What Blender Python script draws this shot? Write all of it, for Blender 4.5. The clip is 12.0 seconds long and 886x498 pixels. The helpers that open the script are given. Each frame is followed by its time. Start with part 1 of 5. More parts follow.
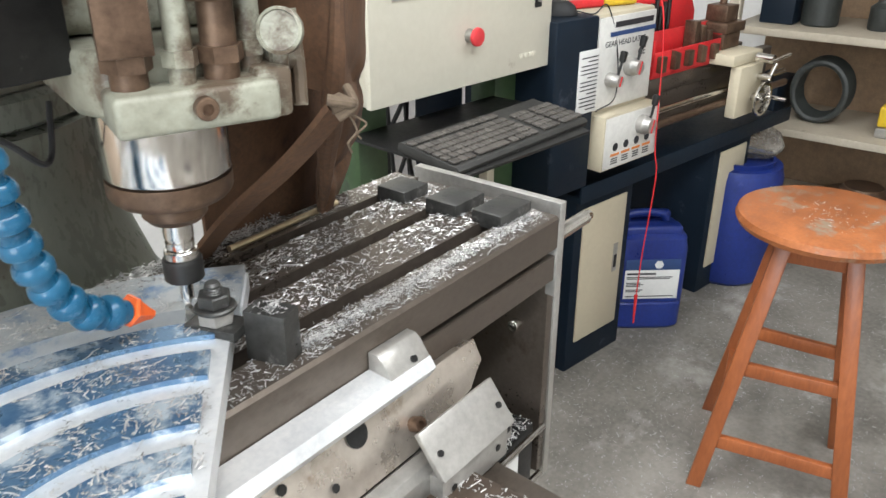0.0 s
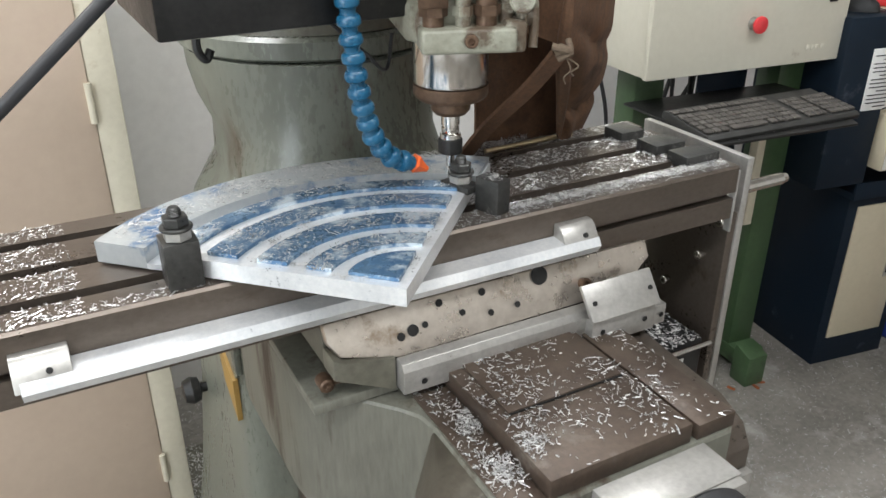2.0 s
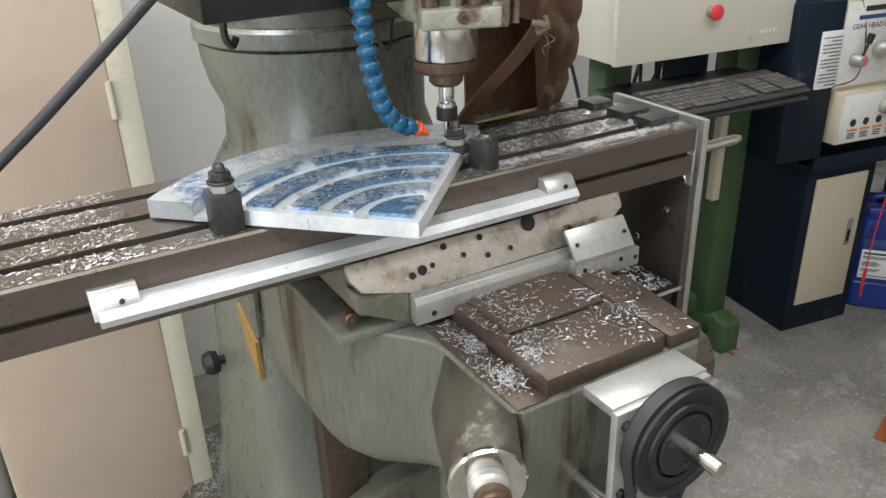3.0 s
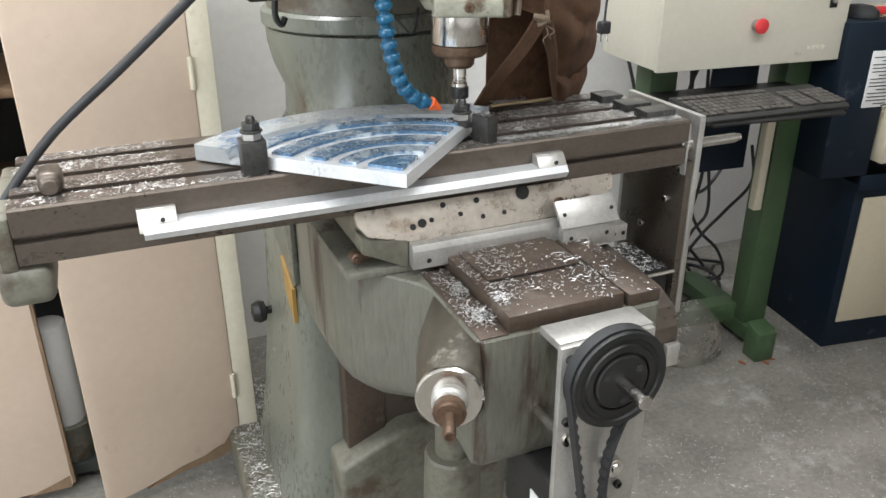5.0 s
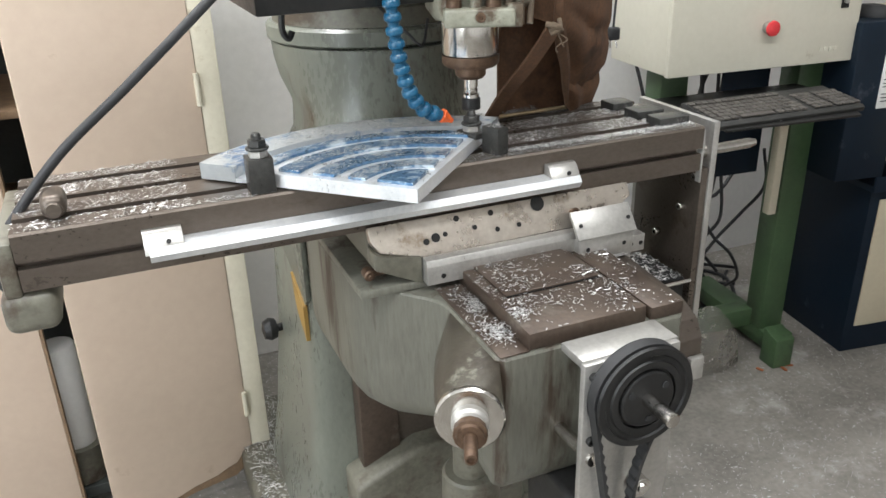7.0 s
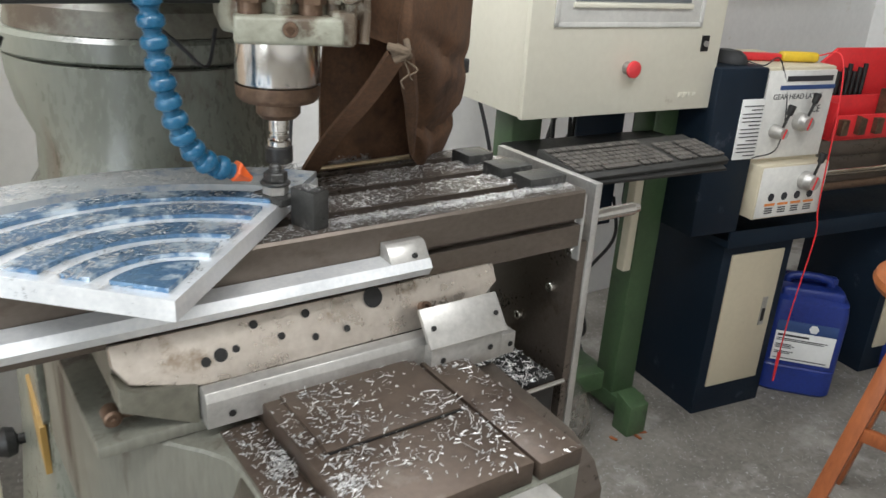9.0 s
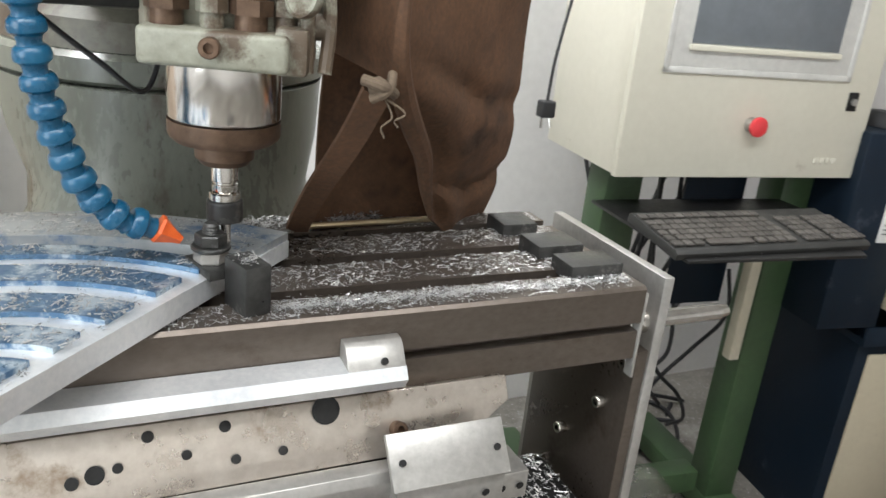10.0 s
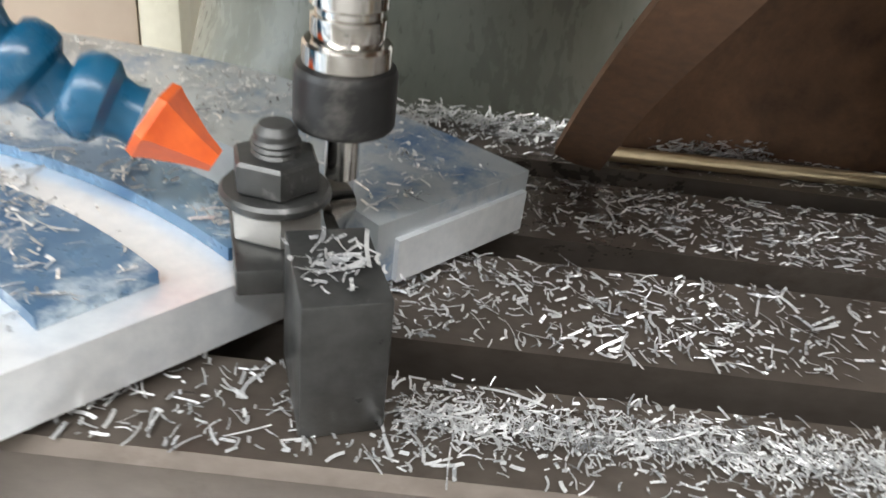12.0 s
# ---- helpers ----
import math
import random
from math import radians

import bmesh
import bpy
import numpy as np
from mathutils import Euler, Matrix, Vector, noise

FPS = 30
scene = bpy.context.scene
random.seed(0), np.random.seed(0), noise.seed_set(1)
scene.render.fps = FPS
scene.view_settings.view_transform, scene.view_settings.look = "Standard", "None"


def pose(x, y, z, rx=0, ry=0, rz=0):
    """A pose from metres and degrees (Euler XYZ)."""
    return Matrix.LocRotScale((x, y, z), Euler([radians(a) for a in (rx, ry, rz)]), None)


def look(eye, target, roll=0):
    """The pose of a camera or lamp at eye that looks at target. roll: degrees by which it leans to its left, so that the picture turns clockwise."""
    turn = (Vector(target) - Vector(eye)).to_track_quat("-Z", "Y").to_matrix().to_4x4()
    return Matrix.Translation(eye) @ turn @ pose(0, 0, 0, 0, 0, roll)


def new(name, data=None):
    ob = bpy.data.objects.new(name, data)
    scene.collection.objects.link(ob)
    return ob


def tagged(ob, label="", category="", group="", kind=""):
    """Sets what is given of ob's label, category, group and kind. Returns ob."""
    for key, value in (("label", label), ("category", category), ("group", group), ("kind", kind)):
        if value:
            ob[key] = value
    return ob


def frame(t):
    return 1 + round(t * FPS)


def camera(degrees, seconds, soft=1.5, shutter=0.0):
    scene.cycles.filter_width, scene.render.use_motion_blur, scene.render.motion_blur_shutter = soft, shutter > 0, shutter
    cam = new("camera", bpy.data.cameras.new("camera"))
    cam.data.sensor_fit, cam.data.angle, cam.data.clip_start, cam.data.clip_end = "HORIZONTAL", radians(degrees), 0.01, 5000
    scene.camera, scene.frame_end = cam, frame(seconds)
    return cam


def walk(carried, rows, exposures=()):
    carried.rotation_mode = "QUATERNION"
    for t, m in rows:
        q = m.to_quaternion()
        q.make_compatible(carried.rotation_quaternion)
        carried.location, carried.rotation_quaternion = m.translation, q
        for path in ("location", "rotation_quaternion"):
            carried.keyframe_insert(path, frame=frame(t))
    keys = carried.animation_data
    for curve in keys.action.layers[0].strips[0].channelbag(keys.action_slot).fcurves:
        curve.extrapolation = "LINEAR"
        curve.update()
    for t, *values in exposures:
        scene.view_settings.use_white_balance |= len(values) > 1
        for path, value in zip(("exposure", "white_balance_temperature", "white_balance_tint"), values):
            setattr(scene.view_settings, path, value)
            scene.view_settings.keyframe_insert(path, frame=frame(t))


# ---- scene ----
cam = camera(58.3, 12.0, shutter=0.2)
PATH = [
    (0, (-0.0690, -0.3844, 1.3687), (1.3626, 0.7258, 0.5214), 0.07),
    (0.5, (-0.1586, -0.4266, 1.3805), (1.2510, 0.7071, 0.5275), -1.18),
    (1, (-0.2142, -0.4737, 1.3970), (1.0906, 0.7438, 0.4942), -1.40),
    (1.5, (-0.2003, -0.5835, 1.3987), (0.9045, 0.8364, 0.5251), -0.02),
    (2, (-0.1998, -0.6900, 1.4125), (0.6485, 0.8891, 0.5255), -0.03),
    (2.5, (-0.2822, -0.7663, 1.4167), (0.5893, 0.8097, 0.5468), -1.52),
    (2.7, (-0.3032, -0.7833, 1.4067), (0.6003, 0.7707, 0.5298), -1.92),
    (4.3, (-0.2727, -1.0070, 1.4028), (0.4951, 0.6853, 0.6573), -0.61),
    (4.5, (-0.2687, -1.0250, 1.4028), (0.4641, 0.6443, 0.5803), -0.81),
    (5, (-0.2713, -1.0252, 1.4004), (0.4370, 0.6498, 0.5681), -0.16),
    (5.5, (-0.2654, -1.0300, 1.4024), (0.4201, 0.6507, 0.5624), -0.52),
    (6, (-0.2668, -1.0253, 1.4012), (0.4268, 0.6623, 0.5822), -0.87),
    (6.5, (-0.2644, -1.0218, 1.4003), (0.4233, 0.6724, 0.5898), -1.16),
    (6.7, (-0.2654, -1.0158, 1.3983), (0.4223, 0.6774, 0.5878), -1.36),
    (8.3, (-0.3005, -0.7998, 1.4013), (0.6111, 0.7631, 0.5627), -2.20),
    (8.5, (-0.2755, -0.7688, 1.3923), (0.7331, 0.7481, 0.5667), -0.90),
    (9, (-0.0973, -0.6750, 1.3385), (0.9803, 0.8360, 0.5931), 3.66),
    (9.5, (0.0245, -0.5619, 1.3062), (1.0639, 0.9898, 0.5906), 1.53),
    (10, (0.1238, -0.5349, 1.3175), (0.9392, 1.1557, 0.6270), 5.83),
    (10.5, (0.1936, -0.5345, 1.3189), (0.6888, 1.2414, 0.5436), 4.82),
    (11, (0.2086, -0.4344, 1.2842), (0.4671, 1.3365, 0.3915), 2.16),
    (11.5, (0.2233, -0.2452, 1.2438), (0.3958, 1.5345, 0.3478), 0.26),
    (12, (0.2521, -0.1233, 1.1923), (0.2981, 1.5800, 0.1450), 7.47),
]
walk(cam, [(t, look(eye, target, roll)) for t, eye, target, roll in PATH],
     exposures=[(0, 0.5), (1, 0.26), (1.5, 0.16), (2, -0.03), (2.5, -0.08), (4.5, 0.07), (6.5, 0.1), (8.5, 0.02), (9.5, 0.15), (10.5, 0.24), (11, 0.22), (11.5, 0.32), (12, 0.6)])

# ---------------------------------------------------------------- light
world = bpy.data.worlds.new("world")
scene.world = world
world.use_nodes = True
world.node_tree.nodes["Background"].inputs[0].default_value = (0.75, 0.85, 1.0, 1)
world.node_tree.nodes["Background"].inputs[1].default_value = 0.15


def area_lamp(name, m, sx, sy, power, color):
    data = bpy.data.lights.new(name, "AREA")
    data.shape, data.size, data.size_y, data.energy, data.color = "RECTANGLE", sx, sy, power, color
    ob = new(name, data)
    ob.matrix_world = m
    return ob


# ceiling tubes of the workshop, and a lamp added on the left
for lx, ly, power in ((-0.9, 0.8, 50), (0.75, 0.75, 25), (-0.9, -1.1, 37), (0.75, -1.1, 27)):
    area_lamp("ceiling_tube_light", pose(lx, ly, 2.93, 0, 0, 0), 1.5, 0.3, power, (0.95, 0.975, 1.0))
# broad cool fill, added to brighten left and front faces; no opening there
area_lamp("door_daylight", look((-2.42, -0.9, 1.6), (0.6, 0.2, 0.9)), 2.2, 2.2, 80, (0.84, 0.93, 1.0))


# ---------------------------------------------------------------- materials
def mat(name, base, second=None, rough=0.5, metal=0.0, scale=8.0, fine=90.0, bump=0.15, stain=None, stain_amount=0.0, stain_scale=3.0, rough_var=0.12, stretch=(1, 1, 1), hue_random=0.0):
    m = bpy.data.materials.new(name)
    m.use_nodes = True
    nt = m.node_tree
    n, l = nt.nodes, nt.links
    bsdf = n["Principled BSDF"]
    bsdf.inputs["Metallic"].default_value = metal
    tc = n.new("ShaderNodeTexCoord")
    mp = n.new("ShaderNodeMapping")
    mp.inputs["Scale"].default_value = stretch
    l.new(tc.outputs["Object"], mp.inputs["Vector"])
    big, small = n.new("ShaderNodeTexNoise"), n.new("ShaderNodeTexNoise")
    for node, sc, det in ((big, scale, 6), (small, fine, 4)):
        node.inputs["Scale"].default_value, node.inputs["Detail"].default_value = sc, det
        node.inputs["Roughness"].default_value = 0.6
        l.new(mp.outputs["Vector"], node.inputs["Vector"])
    add = n.new("ShaderNodeMath")
    add.operation = "MULTIPLY_ADD"
    add.inputs[1].default_value, add.inputs[2].default_value = 0.4, 0.0
    l.new(small.outputs["Fac"], add.inputs[0])
    tot = n.new("ShaderNodeMath")
    tot.operation = "MULTIPLY_ADD"
    tot.inputs[1].default_value = 0.6
    l.new(big.outputs["Fac"], tot.inputs[0])
    l.new(add.outputs[0], tot.inputs[2])
    ramp = n.new("ShaderNodeValToRGB")
    second = second or tuple(c * 0.78 for c in base)
    ramp.color_ramp.elements[0].position, ramp.color_ramp.elements[1].position = 0.36, 0.64
    ramp.color_ramp.elements[0].color, ramp.color_ramp.elements[1].color = (*second, 1), (*base, 1)
    l.new(tot.outputs[0], ramp.inputs["Fac"])
    out = ramp.outputs["Color"]
    if stain:
        spot = n.new("ShaderNodeTexNoise")
        spot.inputs["Scale"].default_value, spot.inputs["Detail"].default_value, spot.inputs["Roughness"].default_value = stain_scale, 9, 0.68
        l.new(mp.outputs["Vector"], spot.inputs["Vector"])
        sr = n.new("ShaderNodeValToRGB")
        edge = 0.66 - 0.3 * stain_amount
        sr.color_ramp.elements[0].position, sr.color_ramp.elements[1].position = edge, edge + 0.1
        mix = n.new("ShaderNodeMix")
        mix.data_type = "RGBA"
        l.new(spot.outputs["Fac"], sr.inputs["Fac"])
        l.new(sr.outputs["Color"], mix.inputs["Factor"])
        l.new(out, mix.inputs["A"])
        mix.inputs["B"].default_value = (*stain, 1)
        out = mix.outputs["Result"]
    if hue_random:
        info, hsv = n.new("ShaderNodeObjectInfo"), n.new("ShaderNodeHueSaturation")
        mr = n.new("ShaderNodeMapRange")
        mr.inputs["To Min"].default_value, mr.inputs["To Max"].default_value = 1 - hue_random, 1 + hue_random
        l.new(info.outputs["Random"], mr.inputs["Value"])
        l.new(mr.outputs["Result"], hsv.inputs["Value"])
        l.new(out, hsv.inputs["Color"])
        out = hsv.outputs["Color"]
    l.new(out, bsdf.inputs["Base Color"])
    rr = n.new("ShaderNodeMapRange")
    rr.inputs["To Min"].default_value, rr.inputs["To Max"].default_value = max(0.03, rough - rough_var), min(1, rough + rough_var)
    l.new(tot.outputs[0], rr.inputs["Value"])
    rr.inputs["From Min"].default_value, rr.inputs["From Max"].default_value = 0.3, 0.7
    l.new(rr.outputs["Result"], bsdf.inputs["Roughness"])
    if bump:
        bp = n.new("ShaderNodeBump")
        bp.inputs["Strength"].default_value, bp.inputs["Distance"].default_value = bump, 0.002
        l.new(tot.outputs[0], bp.inputs["Height"])
        l.new(bp.outputs["Normal"], bsdf.inputs["Normal"])
    return m


M_CONCRETE = mat("concrete_floor", (0.29, 0.27, 0.24), (0.14, 0.128, 0.112), 0.72, 0, 4.5, 60, 0.35, (0.4, 0.38, 0.35), 0.4, 2.6)
M_WALL = mat("white_wall_paint", (0.86, 0.85, 0.83), (0.78, 0.77, 0.75), 0.7, 0, 2.5, 40, 0.2, (0.6, 0.55, 0.48), 0.1, 5)
M_CEIL = mat("ceiling_paint", (0.75, 0.74, 0.72), None, 0.8, 0, 2, 30, 0.1)
M_TABLE = mat("worn_steel_table", (0.15, 0.123, 0.102), (0.1, 0.081, 0.066), 0.33, 0.6, 7, 140, 0.12, (0.075, 0.056, 0.042), 0.25, 7, stretch=(0.8, 1.3, 1.3))
M_GREY = mat("grey_green_paint", (0.19, 0.2, 0.165), (0.128, 0.134, 0.11), 0.3, 0.0, 4, 70, 0.12, (0.085, 0.07, 0.05), 0.3, 5, stretch=(1.8, 1.8, 0.7))
M_GREYDK = mat("grey_green_paint_grimy", (0.18, 0.172, 0.135), (0.1, 0.094, 0.072), 0.45, 0.0, 5, 80, 0.15, (0.07, 0.052, 0.036), 0.45, 9)
M_KNEE = mat("oil_streaked_grey_green_paint", (0.19, 0.192, 0.155), (0.115, 0.11, 0.09), 0.42, 0.0, 3, 70, 0.15, (0.06, 0.043, 0.03), 0.5, 6, stretch=(2.4, 2.4, 0.4))
M_GRIME = mat("grimy_chipped_paint", (0.1, 0.088, 0.066), (0.042, 0.033, 0.025), 0.45, 0.1, 16, 120, 0.4, (0.24, 0.235, 0.19), 0.22, 20)
M_HEAD = mat("chipped_green_paint", (0.34, 0.34, 0.27), (0.2, 0.195, 0.15), 0.45, 0.0, 12, 120, 0.3, (0.1, 0.072, 0.048), 0.55, 18)
M_GROUND = mat("ground_steel_plate", (0.66, 0.6, 0.53), (0.47, 0.41, 0.35), 0.3, 0.8, 18, 90, 0.08, (0.3, 0.22, 0.15), 0.26, 12)
M_ALU = mat("milled_aluminium", (0.88, 0.885, 0.885), (0.68, 0.7, 0.72), 0.36, 0.55, 14, 200, 0.08)
M_ALUDULL = mat("dull_aluminium", (0.52, 0.505, 0.475), (0.37, 0.355, 0.33), 0.38, 0.65, 14, 160, 0.12, (0.3, 0.26, 0.2), 0.1, 12)
M_CHROME = mat("polished_steel", (0.72, 0.7, 0.67), (0.5, 0.47, 0.43), 0.16, 1.0, 16, 120, 0.05, (0.3, 0.2, 0.12), 0.1, 18, stretch=(1, 1, 0.4), rough_var=0.08)
M_RUST = mat("rusty_steel", (0.18, 0.115, 0.075), (0.075, 0.045, 0.03), 0.45, 0.6, 25, 160, 0.3)
M_BLACK = mat("black_oxide_steel", (0.035, 0.034, 0.033), (0.018, 0.018, 0.018), 0.42, 0.5, 15, 150, 0.2, (0.12, 0.11, 0.1), 0.1, 20)
M_RUBBER = mat("black_rubber", (0.025, 0.025, 0.026), None, 0.55, 0, 20, 150, 0.1)
M_CABLE = mat("black_cable_sheath", (0.03, 0.03, 0.032), None, 0.45, 0, 20, 150, 0.1)
M_BLUEHOSE = mat("blue_hose_plastic", (0.009, 0.1, 0.19), (0.006, 0.068, 0.14), 0.3, 0, 20, 120, 0.08, (0.25, 0.33, 0.38), 0.1, 30)
M_ORANGE = mat("orange_plastic", (0.9, 0.16, 0.03), (0.7, 0.1, 0.02), 0.4, 0, 30, 120, 0.1)
M_LEATHER = mat("brown_suede_leather", (0.155, 0.078, 0.04), (0.06, 0.03, 0.015), 0.85, 0, 9, 190, 0.7, (0.045, 0.023, 0.013), 0.36, 6)
M_CREAM = mat("cream_enamel", (0.74, 0.71, 0.6), (0.68, 0.65, 0.54), 0.4, 0, 2, 60, 0.04, (0.45, 0.4, 0.3), 0.04, 9)
M_GREEN = mat("green_enamel_steel", (0.062, 0.112, 0.05), (0.04, 0.075, 0.034), 0.42, 0, 5, 70, 0.1, (0.03, 0.04, 0.025), 0.18, 6)
M_NAVY = mat("navy_enamel", (0.006, 0.015, 0.028), (0.004, 0.009, 0.017), 0.55, 0, 4, 80, 0.06, (0.05, 0.06, 0.08), 0.1, 8)
M_NAVY.node_tree.nodes["Principled BSDF"].inputs["Specular IOR Level"].default_value = 0.25
M_WAY = mat("oily_brown_sheet_steel", (0.12, 0.088, 0.066), (0.06, 0.042, 0.032), 0.42, 0.35, 9, 120, 0.15, (0.17, 0.145, 0.12), 0.22, 10)
M_DOORCREAM = mat("cabinet_door_cream", (0.56, 0.5, 0.37), (0.5, 0.44, 0.32), 0.45, 0, 3, 60, 0.05, (0.3, 0.24, 0.15), 0.08, 8)
M_PANEL = mat("white_panel_foil", (0.72, 0.71, 0.67), None, 0.4, 0, 4, 60, 0.03)
M_BLUECAN = mat("blue_hdpe", (0.016, 0.038, 0.23), (0.01, 0.024, 0.15), 0.36, 0, 5, 90, 0.08, (0.08, 0.1, 0.3), 0.08, 7)
M_PAPER = mat("paper_label", (0.78, 0.78, 0.76), (0.7, 0.7, 0.68), 0.6, 0, 8, 80, 0.03)
M_INK = mat("black_print", (0.03, 0.03, 0.035), None, 0.6, 0, 8, 80, 0)
M_INKBLUE = mat("blue_print", (0.03, 0.07, 0.2), None, 0.6, 0, 8, 80, 0)
M_INKORANGE = mat("orange_print", (0.75, 0.25, 0.06), None, 0.6, 0, 8, 80, 0)
M_RED = mat("red_plastic", (0.72, 0.03, 0.035), (0.55, 0.02, 0.025), 0.4, 0, 12, 90, 0.06)
M_REDBTN = mat("red_button", (0.85, 0.06, 0.07), None, 0.35, 0, 12, 90, 0.02)
M_WOOD = mat("orange_varnished_wood", (0.38, 0.115, 0.037), (0.22, 0.062, 0.02), 0.4, 0, 6, 120, 0.2, (0.2, 0.06, 0.02), 0.2, 8, stretch=(1, 1, 0.25), hue_random=0.12)
M_SEAT = mat("worn_stool_seat", (0.42, 0.14, 0.045), (0.24, 0.075, 0.025), 0.42, 0, 14, 120, 0.3, (0.26, 0.2, 0.14), 0.42, 11)
M_SHELF = mat("beige_shelf_paint", (0.5, 0.44, 0.35), (0.4, 0.35, 0.27), 0.5, 0, 4, 60, 0.08, (0.3, 0.24, 0.18), 0.14, 8)
M_DARK = mat("near_black_grey", (0.04, 0.045, 0.042), (0.02, 0.022, 0.02), 0.5, 0, 10, 90, 0.2)
M_CABDOOR = mat("peach_laminate", (0.66, 0.53, 0.42), (0.6, 0.47, 0.37), 0.5, 0, 1.5, 40, 0.03, (0.45, 0.32, 0.22), 0.05, 5)
M_CABFRAME = mat("cream_frame_paint", (0.7, 0.65, 0.52), (0.6, 0.55, 0.43), 0.5, 0, 5, 70, 0.08, (0.4, 0.32, 0.2), 0.14, 9)
M_CHIPBOARD = mat("bare_chipboard", (0.3, 0.2, 0.12), (0.2, 0.13, 0.08), 0.85, 0, 40, 200, 0.4)
M_CHIP = mat("aluminium_swarf", (0.82, 0.81, 0.79), (0.46, 0.46, 0.46), 0.3, 0.6, 60, 300, 0.0)
M_BRASS = mat("brass_rod", (0.72, 0.6, 0.4), (0.5, 0.4, 0.25), 0.4, 1.0, 20, 120, 0.05)
M_DYE = mat("blue_stained_aluminium", (0.04, 0.11, 0.22), (0.13, 0.22, 0.32), 0.3, 0.45, 22, 120, 0.15, (0.5, 0.57, 0.62), 0.48, 26)
M_PLATETOP = mat("scuffed_aluminium_plate", (0.52, 0.54, 0.54), (0.4, 0.43, 0.45), 0.36, 0.55, 7, 120, 0.12, (0.06, 0.16, 0.33), 0.52, 11)
M_YELLOW = mat("yellow_plastic", (0.75, 0.5, 0.03), None, 0.45, 0, 10, 90, 0.05)
M_CLEAR = mat("clear_film", (0.8, 0.76, 0.7), (0.6, 0.57, 0.52), 0.25, 0, 10, 60, 0.3)
M_CLEAR.node_tree.nodes["Principled BSDF"].inputs["Transmission Weight"].default_value = 0.85
M_CLEAR.node_tree.nodes["Principled BSDF"].inputs["IOR"].default_value = 1.08
M_CLAMP = mat("dusty_blackened_steel", (0.075, 0.074, 0.07), (0.04, 0.04, 0.038), 0.36, 0.5, 20, 160, 0.2, (0.22, 0.21, 0.2), 0.22, 30)
M_SCREEN = mat("dark_screen_glass", (0.2, 0.22, 0.24), None, 0.12, 0, 3, 30, 0)
M_KEY = mat("dusty_black_keys", (0.085, 0.076, 0.067), (0.05, 0.045, 0.04), 0.5, 0, 30, 200, 0.1, (0.2, 0.19, 0.17), 0.2, 40, hue_random=0.3)
M_KEYBASE = mat("dusty_keyboard_case", (0.035, 0.034, 0.031), (0.018, 0.018, 0.017), 0.6, 0, 30, 200, 0.2)
M_AMBER = mat("amber_label", (0.4, 0.24, 0.06), None, 0.5, 0, 10, 80, 0.02)


# ---------------------------------------------------------------- mesh helpers
def join(*bms):
    out = bms[0]
    for b in bms[1:]:
        me = bpy.data.meshes.new("t")
        b.to_mesh(me)
        out.from_mesh(me)
        bpy.data.meshes.remove(me)
        b.free()
    return out


def box(x0, x1, y0, y1, z0, z1, bev=0.002, seg=2):
    bm = bmesh.new()
    bmesh.ops.create_cube(bm, size=1)
    for v in bm.verts:
        v.co = Vector(((x0 + x1) / 2 + v.co.x * (x1 - x0), (y0 + y1) / 2 + v.co.y * (y1 - y0), (z0 + z1) / 2 + v.co.z * (z1 - z0)))
    if bev:
        bmesh.ops.bevel(bm, geom=bm.edges[:], offset=min(bev, 0.45 * min(abs(x1 - x0), abs(y1 - y0), abs(z1 - z0))), segments=seg, affect="EDGES", profile=0.5)
    return bm


def basis(axis):
    return Vector(axis).to_track_quat("Z", "Y").to_matrix().to_4x4()


def lathe(profile, at=(0, 0, 0), axis=(0, 0, 1), n=32):
    """Revolve (radius, height) pairs about the axis through at."""
    bm = bmesh.new()
    rings = []
    for r, h in profile:
        rings.append([bm.verts.new((r * math.cos(2 * math.pi * k / n), r * math.sin(2 * math.pi * k / n), h)) for k in range(n)])
    for a, b in zip(rings, rings[1:]):
        for k in range(n):
            bm.faces.new((a[k], a[(k + 1) % n], b[(k + 1) % n], b[k]))
    if profile[0][0] > 1e-5:
        bm.faces.new(rings[0][::-1])
    if profile[-1][0] > 1e-5:
        bm.faces.new(rings[-1])
    bmesh.ops.remove_doubles(bm, verts=bm.verts[:], dist=1e-6)
    bmesh.ops.recalc_face_normals(bm, faces=bm.faces[:])
    bm.transform(Matrix.Translation(at) @ basis(axis))
    return bm


def rod(p, q, r, r2=None, n=20, bev=0.0):
    p, q = Vector(p), Vector(q)
    h = (q - p).length
    r2 = r if r2 is None else r2
    b = min(bev, 0.4 * h)
    prof = [(r - b, 0), (r, b), (r2, h - b), (r2 - b, h)] if b else [(r, 0), (r2, h)]
    return lathe(prof, p, q - p, n)


def spline(pts, step=8):
    """Catmull-Rom through the points."""
    pts = [Vector(p) for p in pts]
    ext = [2 * pts[0] - pts[1]] + pts + [2 * pts[-1] - pts[-2]]
    out = []
    for i in range(1, len(ext) - 2):
        a, b, c, d = ext[i - 1:i + 3]
        for k in range(step):
            t = k / step
            out.append(0.5 * ((2 * b) + (c - a) * t + (2 * a - 5 * b + 4 * c - d) * t * t + (3 * b - a - 3 * c + d) * t ** 3))
    return out + [pts[-1]]


